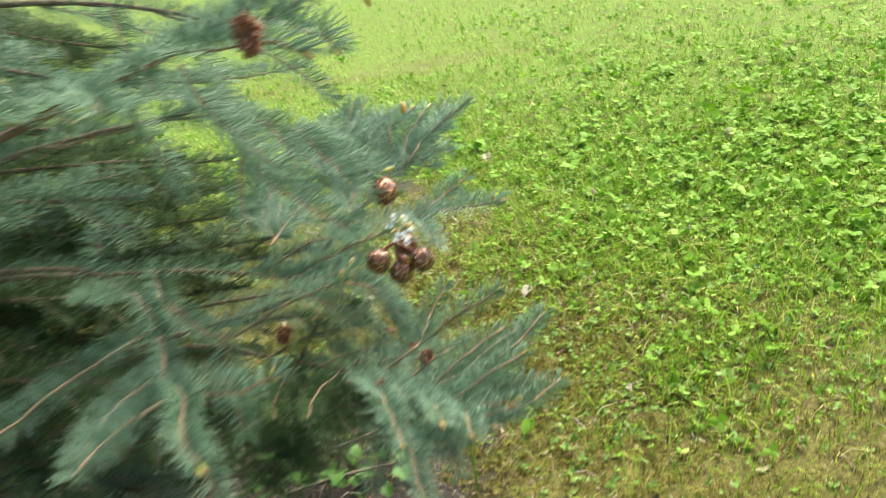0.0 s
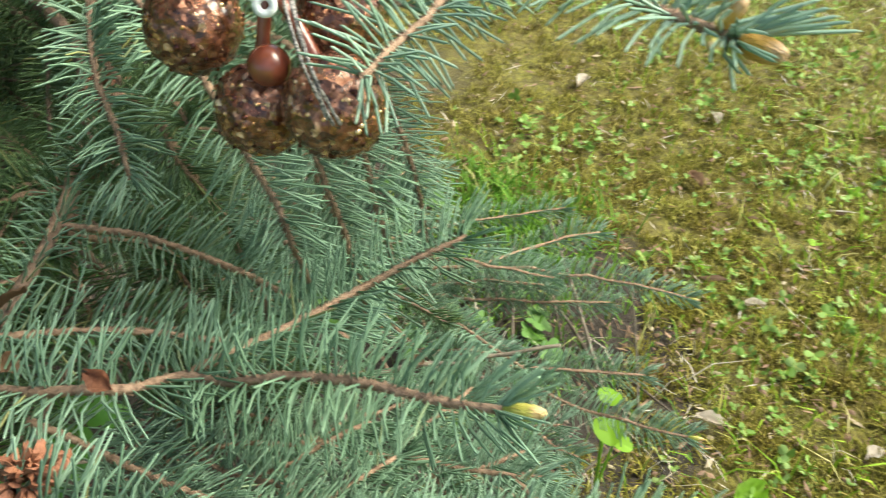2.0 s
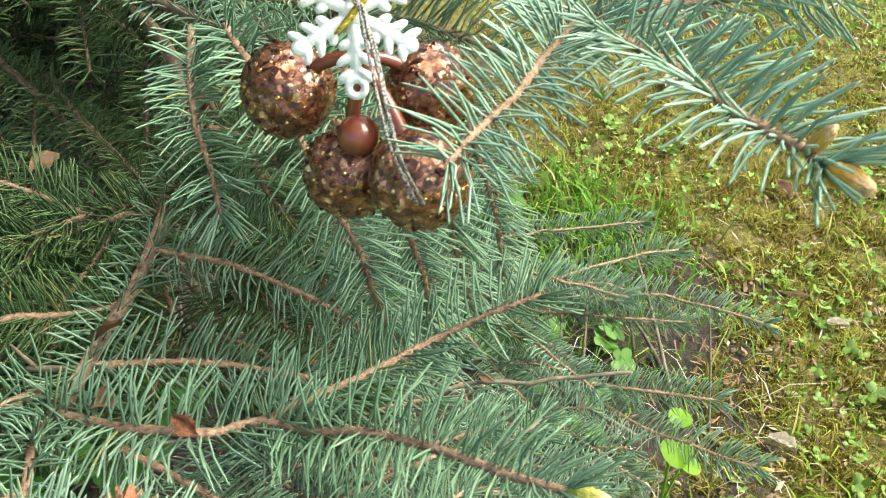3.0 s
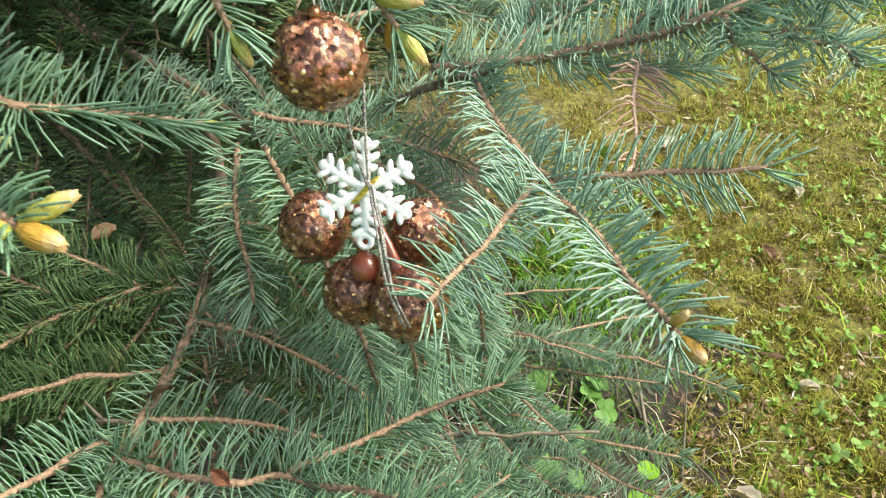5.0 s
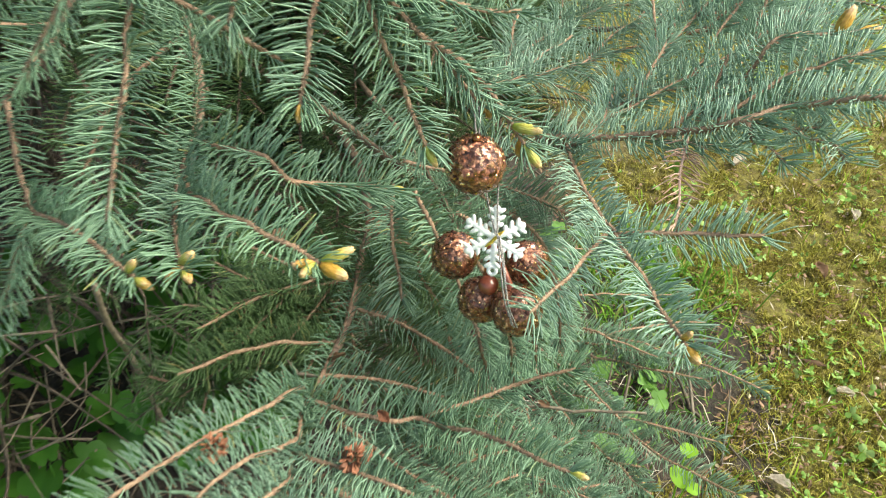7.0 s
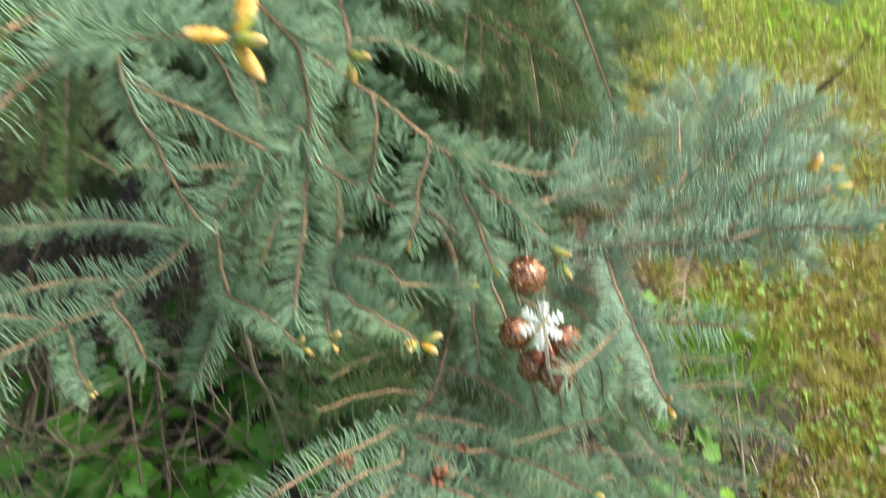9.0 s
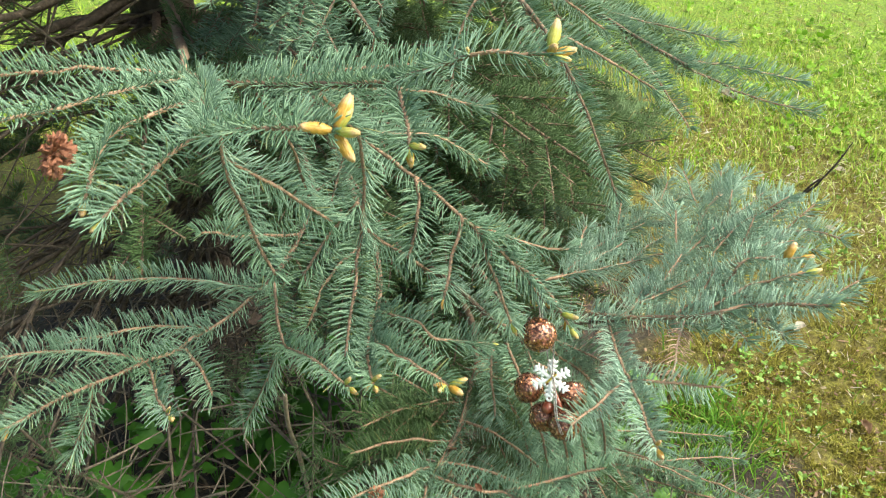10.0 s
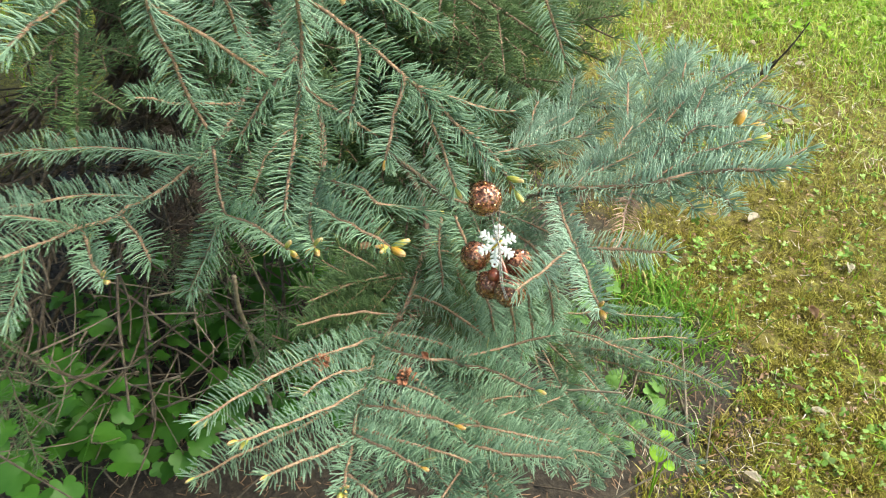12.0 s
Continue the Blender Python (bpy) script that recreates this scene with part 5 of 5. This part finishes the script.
# bare twig that sticks out over the lawn
mesh = Mesh()
mesh.add(*tube(smooth_path([(-0.635, 1.812, 0.608), (-0.624, 1.84, 0.63), (-0.614, 1.866, 0.65), (-0.6, 1.878, 0.669), (-0.592, 1.883, 0.688), (-0.582, 1.897, 0.719), (-0.578, 1.911, 0.747), (-0.575, 1.918, 0.764)], 0.012), 0.0032, 0.0015, 7, RNG, 0.22))
mesh.add(*tube(smooth_path([(-0.614, 1.866, 0.65), (-0.605, 1.874, 0.671), (-0.597, 1.885, 0.687)], 0.008), 0.0022, 0.0016, 6, RNG, 0.2))
mesh.add(*tube(smooth_path([(-0.9, 1.40, 0.64), (-0.74, 1.60, 0.58), (-0.635, 1.812, 0.608)], 0.02), 0.005, 0.0032, 6, RNG, 0.15))
tagged(mesh.build("bare_twig", BARK, tree, BACK), "thin bare dark twig")


# ---- cones ----
def cone(at, size, seed, way=(0.3, -0.2, -0.9), tall=1.0):
    """A small dry cone: thin ragged scales round a core."""
    rng = np.random.default_rng(seed)
    mesh = Mesh()
    q = Vector(way).to_track_quat("Z", "Y").to_matrix()
    n = int(110 * tall ** 1.5)
    for k in range(n):
        f = k / n
        a = k * 2.4 + rng.normal(0, 0.3)
        r = size * (0.40 + 0.10 * rng.normal()) * math.sin(math.pi * (0.12 + 0.8 * f))
        c = Vector((r * math.cos(a) + 0.15 * size * math.sin(5 * f), r * math.sin(a), size * tall * (f - 0.5)))
        out = (Vector((math.cos(a), math.sin(a), 0.4)) + Vector(rng.normal(0, 0.45, 3))).normalized()
        side = out.orthogonal().normalized()
        w, h = size * rng.uniform(0.05, 0.11), size * rng.uniform(0.08, 0.2)
        nrm = out.cross(side) * size * 0.04
        v = [c * 0.6 - side * w * 0.5, c * 0.6 + side * w * 0.5, c + out * h * 0.6 + side * w + nrm, c + out * h, c + out * h * 0.6 - side * w - nrm, c * 0.7 - nrm * 3]
        mesh.add(np.array([q @ x for x in v]) + np.array(at), None, [[0, 1, 2], [0, 2, 4], [2, 3, 4], [5, 2, 1], [5, 4, 0], [5, 3, 2], [5, 4, 3]])
    return tagged(mesh.build("cone", SCALE, tree, BACK, smooth=False), "small dry rusty-brown cone")


cone((-0.122, 0.686, 1.207), 0.022, 1, tall=1.5)
cone((-0.130, 0.986, 0.691), 0.020, 2)
cone((-0.381, 1.125, 0.662), 0.024, 3)
cone((-0.168, 0.900, 0.712), 0.019, 4)


# ---- dry leaf scraps caught in the boughs and lying on the lawn ----
def dry_leaf(at, size, turn, tilt, mat, name="dry_leaf", label="curled brown leaf scrap caught among the needles"):
    bm = bmesh.new()
    n = 7
    rows = []
    for i in range(n):
        f = i / (n - 1)
        w = 0.30 * math.sin(math.pi * (0.06 + 0.9 * f)) ** 0.8
        rows.append([bm.verts.new((size * (f - 0.5), size * w * s, size * (0.22 * s * s + 0.14 * math.sin(3 * f) + 0.16 * noise.noise((f * 4 + turn, s * 2, size * 90))))) for s in (-1, -0.45, 0, 0.45, 1)])
    for v in bm.verts:
        v.co.y *= 1 + 0.5 * noise.noise((v.co.x * 160 + turn, 3.1, 0.7))
    for a, c in zip(rows, rows[1:]):
        for k in range(4):
            bm.faces.new((a[k], a[k + 1], c[k + 1], c[k]))
    bmesh.ops.solidify(bm, geom=bm.faces[:], thickness=0.0004)
    me = bpy.data.meshes.new(name)
    for f in bm.faces:
        f.smooth = True
    bm.to_mesh(me)
    bm.free()
    me.materials.append(mat)
    ob = new(name, me)
    ob.matrix_basis = Matrix.Translation(at) @ pose(0, 0, 0, tilt, tilt * 0.5, turn)
    return tagged(ob, label, "leaf")


dry_leaf((-0.156, 1.022, 0.686), 0.012, 20, 30, SCALE)
dry_leaf((-0.237, 1.018, 0.668), 0.015, 70, -35, LITTER)
dry_leaf((-0.463, 1.045, 0.612), 0.022, 110, 20, LITTER)
dry_leaf((-0.289, 1.279, 0.392), 0.014, 40, 30, LITTER)
dry_leaf((-0.20, 1.0, 0.672), 0.014, 140, 60, LITTER)
for x, y, s, turn, mat in ((-0.144, 2.287, 0.05, 75, PALELEAF), (0.06, 2.93, 0.05, 10, PALELEAF), (-0.64, 2.34, 0.035, 140, PALELEAF), (-2.25, 3.0, 0.075, 20, PALELEAF),
                           (-0.05, 1.83, 0.028, 80, PALELEAF), (0.12, 1.78, 0.028, 120, PALELEAF), (-0.30, 1.95, 0.03, 30, PALELEAF), (-0.55, 2.15, 0.04, 160, LITTER),
                           (-1.25, 2.65, 0.035, 40, PALELEAF), (-0.90, 2.25, 0.04, 100, PALELEAF), (-1.55, 2.95, 0.035, 55, PALELEAF), (-1.75, 2.9, 0.035, 5, PALELEAF),
                           (-0.22, 1.72, 0.035, 20, PALELEAF), (0.35, 2.55, 0.05, 65, PALELEAF), (0.6, 3.3, 0.06, 25, PALELEAF), (-0.35, 3.4, 0.07, 95, PALELEAF), (-0.12, 1.66, 0.05, 75, CLOVER)):
    dry_leaf((x, y, ground_height(x, y) + 0.012), s, turn, RNG.uniform(-15, 15), mat, "fallen_leaf", "pale dry leaf scrap lying on the mossy lawn")

# straw stuck on the low bough
mesh = Mesh()
mesh.add(*tube(smooth_path([(-0.234, 1.003, 0.658), (-0.240, 0.993, 0.659), (-0.247, 0.983, 0.660)], 0.006), 0.0017, 0.0014, 6, RNG))
mesh.add(*tube(smooth_path([(-0.245, 0.986, 0.660), (-0.252, 0.981, 0.672)], 0.006), 0.0011, 0.0008, 5, RNG))
tagged(mesh.build("straw", DRYSTICK), "short pale straw lying on the low bough", "straw")


# ---- sticks and litter under the tree ----
def stick(points, r0, r1, mat=DEADWOOD, label="dry grey stick leaning on the ground under the tree"):
    v, q, t = tube(smooth_path(points, 0.02), r0, r1, 7, RNG, 0.1)
    return tagged(mesh_object("stick", v, [q, t], mat), label, "stick", "sticks under the tree")


stick([(-0.575, 0.86, 0.53), (-0.60, 0.86, 0.44), (-0.64, 0.875, 0.30), (-0.68, 0.89, 0.0)], 0.0036, 0.005, DRYSTICK)
stick([(-0.60, 0.46, 0.62), (-0.65, 0.51, 0.43), (-0.70, 0.60, 0.25), (-0.78, 0.70, 0.0)], 0.002, 0.0035, DEADWOOD)
stick([(-0.95, 0.33, 0.06), (-0.85, 0.50, 0.07), (-0.74, 0.66, 0.02)], 0.004, 0.006, DRYSTICK)
stick([(-0.95, 0.42, 0.05), (-0.85, 0.55, 0.06), (-0.72, 0.62, 0.02)], 0.003, 0.005)
stick([(-1.0, 0.78, 0.25), (-0.80, 0.86, 0.24), (-0.62, 0.90, 0.30)], 0.004, 0.003, DRYSTICK)
stick([(-0.80, 1.40, 0.03), (-0.55, 1.50, 0.035), (-0.33, 1.56, 0.03)], 0.004, 0.003, DRYSTICK)
for k in range(70):
    x, y = (RNG.uniform(-1.35, -0.45), RNG.uniform(0.2, 1.35)) if k < 46 else (RNG.uniform(-0.75, -0.25), RNG.uniform(1.3, 1.7))
    a, ln, h = RNG.uniform(0, 3.14), RNG.uniform(0.08, 0.25), RNG.uniform(0.01, 0.16)
    dx, dy = math.cos(a) * ln, math.sin(a) * ln
    z = ground_height(x, y)
    stick([(x, y, z), (x + dx * 0.5, y + dy * 0.5, z + h * 0.5 + 0.01), (x + dx, y + dy, z + h)], RNG.uniform(0.0018, 0.004), 0.0012, DEADWOOD if k % 3 else DRYSTICK, "thin dry twig lying in the litter under the tree")
mesh = Mesh()
for k in range(9000):
    x, y = RNG.uniform(-2.4, -0.1), RNG.uniform(-0.3, 1.9)
    if turf_value(x, y) > 1.75:
        continue
    a, ln = RNG.uniform(0, 3.14), RNG.uniform(0.010, 0.024)
    c = np.array((x, y, ground_height(x, y) + RNG.uniform(0.002, 0.012)))
    d = np.array((math.cos(a), math.sin(a), RNG.normal(0, 0.25))) * ln
    s = np.array((-math.sin(a), math.cos(a), 0)) * RNG.uniform(0.0005, 0.0011)
    mesh.add(np.array([c - d / 2 - s, c - d / 2 + s, c + d / 2 + s, c + d / 2 - s, c + (0, 0, 0.002)]), None, [[0, 1, 4], [1, 2, 4], [2, 3, 4], [3, 0, 4]])
tagged(mesh.build("needle_litter", LITTER), "brown fallen needles and scraps on bare soil", "litter", kind="stuff")


# ---- scraps and straws lying in the moss ----
def scraps(name, label, at, rng, length, width, mat):
    mesh = Mesh()
    for x, y, z in at:
        a, ln = rng.uniform(0, 6.28), length * rng.lognormal(0, 0.4)
        d = np.array((math.cos(a), math.sin(a), rng.normal(0, 0.25))) * ln
        s = np.array((-math.sin(a), math.cos(a), rng.normal(0, 0.3))) * width * rng.uniform(0.5, 1.4)
        c = np.array((x, y, z + rng.uniform(0.004, 0.012)))
        mesh.add(np.array([c - d / 2, c - d * 0.1 - s, c + d / 2, c + d * 0.1 + s, c + (0, 0, 0.3 * width)]), None, [[0, 1, 4], [1, 2, 4], [2, 3, 4], [3, 0, 4]])
    return tagged(mesh.build(name, mat, smooth=False), label, "litter", kind="stuff")


scraps("dry_scrap", "brown leaf crumbs lying in the moss", scatter(2600, RNG, 1.25, 2.9, (-2.6, 1.6, 1.2, 3.6), (-0.25, 2.0), 0.6), RNG, 0.012, 0.0035, LITTER)
scraps("straw_piece", "dry straw pieces among the grass of the lawn", scatter(1800, RNG, 2.0, 20, (-3.6, 0.4, 1.6, 4.8), (-1.5, 2.9), 0.8), RNG, 0.03, 0.0016, PALELEAF)
scraps("straw_piece", "pale straw pieces lying in the moss", scatter(1500, RNG, 1.25, 3.2, (-2.6, 1.6, 1.2, 3.6), (-0.25, 2.0), 0.7), RNG, 0.024, 0.0009, PALELEAF)
scraps("dry_scrap", "bleached leaf crumbs lying in the moss", scatter(420, RNG, 1.25, 3.4, (-2.6, 1.6, 1.2, 3.8), (-0.4, 2.2), 0.7), RNG, 0.013, 0.0036, STRAWLEAF)


# ---- broad-leaved weeds under the tree ----
def lobed_leaf(bm, m, size, lobes):
    """A broad leaf with rounded lobes, folded a little along its midrib and arched downwards."""
    n = 40

    def place(x, y):
        return bm.verts.new(m @ Vector((x, y, 0.22 * abs(y) - 0.35 * x * x / size)))

    hub = place(size * 0.42, 0)
    inner, outer = [], []
    for k in range(n):
        a = 2 * math.pi * k / n
        notch = 0.45 * math.exp(-((a - math.pi) / 0.25) ** 2)
        r = size * (0.52 + 0.10 * math.cos(a)) * (1 + lobes * 0.75 * (abs(math.cos(a * 2.5)) ** 0.8 - 0.55) + (0.02 + 0.04 * lobes) * (k % 2) - notch)
        inner.append(place(size * 0.42 + 0.55 * r * math.cos(a), 0.55 * r * math.sin(a)))
        outer.append(place(size * 0.42 + r * math.cos(a), r * math.sin(a)))
    for k in range(n):
        q = (k + 1) % n
        bm.faces.new((hub, inner[k], inner[q]))
        bm.faces.new((inner[k], outer[k], outer[q], inner[q]))
    return bm


def weed(x, y, leaves, size, height, seed, lobes=0.35, label="leafy green weed growing in the shade under the spruce", mat=None):
    rng = np.random.default_rng(seed)
    base = Vector((x, y, ground_height(x, y) - 0.005))
    ob = tagged(new("weed"), label, "weed", "weeds under the tree")
    ob.location = base
    for k in range(leaves):
        a, h = rng.uniform(0, 6.28), height * rng.uniform(0.35, 1.0)
        r = rng.uniform(0.25, 1.0) * size * 1.5
        top = Vector((r * math.cos(a), r * math.sin(a), h))
        v, q, t = tube(smooth_path([(0, 0, 0), (top.x * 0.35, top.y * 0.35, h * 0.65), tuple(top)], 0.02), 0.0014, 0.0009, 5, rng)
        mesh_object("stem", v, [q, t], mat or WEEDLEAF, True, ob)
        bm = bmesh.new()
        lobed_leaf(bm, Matrix.Translation(top) @ pose(0, 0, 0, rng.normal(0, 14), rng.uniform(-22, 12), math.degrees(a) + rng.normal(0, 30)), size * rng.uniform(0.7, 1.15), lobes)
        part("leaf", bm, mat or WEEDLEAF, ob)
    return ob


WEEDS = ((-0.90, 0.45), (-0.80, 0.55), (-0.84, 0.66), (-0.78, 0.74), (-0.95, 0.72), (-1.02, 0.82), (-0.92, 0.88), (-0.86, 0.98), (-1.0, 1.02), (-1.08, 1.12), (-1.0, 0.60), (-1.1, 0.45), (-0.72, 0.40), (-0.95, 1.15), (-1.15, 0.92), (-0.74, 1.05), (-0.70, 0.60), (-0.66, 0.72), (-0.88, 0.55), (-0.98, 0.92), (-1.06, 0.70), (-0.80, 0.86), (-0.90, 1.06), (-1.12, 1.02), (-0.60, 0.52), (-0.70, 0.95))
for k, (x, y) in enumerate(WEEDS):
    weed(x, y, 12, 0.038 if k % 3 else 0.056, 0.17 if k % 2 else 0.29, 40 + k, 0.42)
for k, (x, y) in enumerate(((-0.72, 1.56), (-0.78, 1.62), (-0.70, 1.50), (-0.84, 1.72), (-0.60, 1.55), (-0.432, 1.515), (-0.455, 1.61), (-0.54, 1.64), (-0.53, 1.56))):
    weed(x, y, 5, 0.035, 0.07, 70 + k, 0.5, "small lobed weed at the edge of the bare soil", SOILWEED)
seedling = tagged(new("seedling"), "bright tall seedling with round leaves at the soil edge", "weed", "weeds under the tree")
seedling.location = (-0.225, 1.475, ground_height(-0.225, 1.475) - 0.005)
for top, turn, size in (((0.002, -0.004, 0.235), -40, 0.030), ((-0.010, 0.012, 0.228), 110, 0.024), ((0.012, 0.006, 0.195), 20, 0.018)):
    v, q, t = tube(smooth_path([(0, 0, 0), (0.006, -0.004, top[2] * 0.5), top], 0.02), 0.0022, 0.0013, 6, np.random.default_rng(5))
    mesh_object("stem", v, [q, t], CLOVER, True, seedling)
    bm = bmesh.new()
    lobed_leaf(bm, Matrix.Translation(top) @ pose(0, 0, 0, 6, -12, turn), size, 0.0)
    part("leaf", bm, CLOVER, seedling)
for k in range(52):
    x, y = (RNG.uniform(-1.6, -0.4), RNG.uniform(2.4, 4.2)) if k < 10 else (RNG.normal(0.75, 0.5), RNG.normal(3.3, 0.75))
    if turf_value(x, y) > 2.8:
        weed(x, y, 9, RNG.uniform(0.026, 0.042), 0.05, 100 + k, 0.25, "broad-leaved rosette of pale green leaves in the lawn", CLOVER)


# ---- baubles ----
def bauble_ball(name, at, radius, parent, seed, label=""):
    rng = np.random.default_rng(seed)
    bm = bmesh.new()
    bmesh.ops.create_icosphere(bm, subdivisions=5, radius=radius)
    for v in bm.verts:
        p = v.co / radius
        cell = noise.voronoi(p * 5.0 + Vector((seed, 0, 0)))[0]
        v.co *= 1 + 0.05 * (cell[0] - 0.35) + 0.05 * noise.noise(p * 3.1 + Vector((0, seed, 0))) + 0.035 * noise.noise(p * 9)
    ob = part(name, bm, CRACKLE, parent, label)
    ob.location = at
    mesh = Mesh()
    n = 380
    for k in range(n):
        z = 1 - 2 * (k + 0.5) / n
        a = k * 2.39996 + rng.normal(0, 0.9)
        d = Vector((math.sqrt(1 - z * z) * math.cos(a), math.sqrt(1 - z * z) * math.sin(a), z))
        s = 0.00030 + 0.0012 * rng.random() ** 4
        q = d.to_track_quat("Z", "Y").to_matrix()
        ring = [q @ Vector((s * math.cos(t), s * math.sin(t), 0.2 * s)) for t in np.arange(5) * 1.2566]
        up = [q @ Vector((0.6 * s * math.cos(t), 0.6 * s * math.sin(t), 0.75 * s)) for t in np.arange(5) * 1.2566]
        v = np.array([*ring, *up, q @ Vector((0, 0, s))]) + np.array(d * radius * rng.uniform(0.97, 1.02))
        quads = [[j, (j + 1) % 5, 5 + (j + 1) % 5, 5 + j] for j in range(5)]
        tris = [[5 + j, 5 + (j + 1) % 5, 10] for j in range(5)]
        mesh.add(v, quads, tris)
    beads = mesh.build("glitter", BEAD, ob)
    tagged(beads, kind="stuff")
    return ob


def cord(points, parent, mat=CORD, r=0.0006, name="thread"):
    v, q, t = tube(smooth_path(points, 0.004), r, r, 6, RNG, 0.18)
    return mesh_object(name, v, [q, t], mat, True, parent, Matrix.Translation(-parent.location))


single = tagged(new("bauble"), "copper-brown crackle glass bauble with glitter hanging on a spruce twig", "bauble")
single.location = (-0.161, 1.095, 0.889)
bauble_ball("ball", (0, 0, 0), 0.0185, single, 3)
bm = bmesh.new()
bmesh.ops.create_cone(bm, cap_ends=True, segments=14, radius1=0.003, radius2=0.0022, depth=0.004)
part("cap", bm, BEAD, single).location = (0, 0, 0.0195)
cord([(-0.166, 1.098, 0.903), (-0.172, 1.10, 0.915), (-0.186, 1.106, 0.923), (-0.176, 1.106, 0.914), (-0.167, 1.10, 0.903)], single)

cluster = tagged(new("bauble_cluster"), "cluster of four copper-brown glitter balls on red-brown plastic stems", "bauble cluster")
cluster.location = (-0.17, 1.115, 0.775)
for k, (x, y, z, r) in enumerate(((-0.196, 1.102, 0.781, 0.0172), (-0.138, 1.120, 0.767, 0.0178), (-0.169, 1.109, 0.756, 0.0168), (-0.162, 1.142, 0.783, 0.0165))):
    bauble_ball("ball", Vector((x, y, z)) - cluster.location, r, cluster, 10 + k)
for end in ((-0.196, 1.102, 0.781), (-0.138, 1.120, 0.767), (-0.169, 1.109, 0.756), (-0.162, 1.142, 0.783)):
    v, q, t = tube(smooth_path([(-0.172, 1.120, 0.80), ((-0.172 + end[0]) / 2, (1.120 + end[1]) / 2, (0.80 + end[2]) / 2 + 0.004), end], 0.004), 0.002, 0.0035, 8, RNG, 0.08)
    mesh_object("stem", v, [q, t], PLASTIC, True, cluster, Matrix.Translation(-cluster.location))
bm = bmesh.new()
bmesh.ops.create_icosphere(bm, subdivisions=4, radius=0.0076)
part("centre_bead", bm, PLASTIC, cluster, "smooth red-brown bead").location = Vector((-0.163, 1.111, 0.775)) - cluster.location


def snowflake(at, normal, radius):
    """Six lobed arms of moulded plastic, a ring at the end of one."""
    flake = tagged(new("snowflake_ornament"), "white frosted plastic snowflake tied with gold and grey thread", "ornament")
    n = Vector(normal).normalized()
    down = (-UP + n * n.dot(UP)).normalized()
    side = n.cross(down)
    basis = Matrix((side, down, n)).transposed().to_4x4()
    flake.matrix_basis = Matrix.Translation(at) @ basis
    thick = 0.0017

    def blob(bm, x, y, rx, ry, turn):
        m = pose(x, y, 0, 0, 0, math.degrees(turn)) @ Matrix.Diagonal((rx, ry, thick, 1))
        bmesh.ops.create_icosphere(bm, subdivisions=2, radius=1.0, matrix=m)

    for k in range(6):
        bm = bmesh.new()
        a = math.pi / 2 + k * math.pi / 3
        ca, sa = math.cos(a), math.sin(a)

        def place(u, w, rx, ry, turn):
            blob(bm, u * ca - w * sa, u * sa + w * ca, rx, ry, a + turn)

        place(radius * 0.42, 0, radius * 0.44, radius * 0.105, 0)
        if k == 0:
            bmesh.ops.create_uvsphere(bm, u_segments=10, v_segments=6, radius=0.0001, matrix=pose(0, radius * 0.86, 0))
            ring, tubes = radius * 0.115, radius * 0.06
            rows = []
            for i in range(20):
                t = 2 * math.pi * i / 20
                c = Vector((ring * math.cos(t), radius * 1.0 + ring * math.sin(t), 0))
                o = Vector((math.cos(t), math.sin(t), 0))
                rows.append([bm.verts.new(c + o * tubes * math.cos(s) + Vector((0, 0, thick * 0.9 * math.sin(s)))) for s in np.arange(8) * math.pi / 4])
            for i in range(20):
                for j in range(8):
                    bm.faces.new((rows[i][j], rows[(i + 1) % 20][j], rows[(i + 1) % 20][(j + 1) % 8], rows[i][(j + 1) % 8]))
        else:
            place(radius * 0.86, 0, radius * 0.15, radius * 0.125, 0)
        for u, ln in ((0.34, 0.11), (0.54, 0.165), (0.76, 0.15)):
            for s in (-1, 1):
                place(radius * (u + 0.07), s * radius * 0.14, radius * ln, radius * 0.07, s * 0.95)
        arm = part("arm", bm, FELT, flake)
        arm.modifiers.new("moulded", "REMESH").voxel_size = 0.0005
        bpy.context.view_layer.update()
        moulded = bpy.data.meshes.new_from_object(arm.evaluated_get(bpy.context.evaluated_depsgraph_get()))
        arm.modifiers.clear()
        arm.data = moulded
        moulded.shade_smooth()
    bm = bmesh.new()
    blob(bm, 0, 0, radius * 0.2, radius * 0.2, 0)
    part("hub", bm, FELT, flake)
    bm = bmesh.new()
    for k in range(7):
        m = pose((k - 3) * 0.0009, (3 - k) * 0.0011, 0.0022, 0, 0, -40) @ Matrix.Diagonal((0.0045, 0.0010, 0.0014, 1))
        bmesh.ops.create_icosphere(bm, subdivisions=2, radius=1.0, matrix=m)
    part("gold_thread", bm, GOLD, flake, "wound gold tinsel thread")

    def local_cord(points):
        v, q, t = tube(smooth_path(points, 0.003), 0.0006, 0.0006, 6, RNG, 0.2)
        mesh_object("thread", v, [q, t], CORD, True, flake)

    local_cord([(-0.001, -0.055, 0.001), (0.0, -0.03, 0.003), (0.0015, -0.005, 0.004)])
    local_cord([(-0.012, -0.05, -0.002), (-0.005, -0.02, 0.002), (0.001, -0.003, 0.004)])
    local_cord([(0.002, -0.004, 0.004), (0.005, 0.015, 0.006), (0.010, 0.040, 0.009), (0.018, 0.060, 0.006)])
    local_cord([(0.003, -0.003, 0.004), (0.007, 0.016, 0.0065), (0.0125, 0.042, 0.009), (0.020, 0.060, 0.005)])
    local_cord([(0.001, -0.004, 0.004), (0.0065, 0.010, 0.005), (0.011, 0.035, 0.008), (0.016, 0.058, 0.006)])
    return flake


snowflake(Vector((-0.157, 1.110, 0.825)), (0.72, -0.50, 0.45), 0.0228)
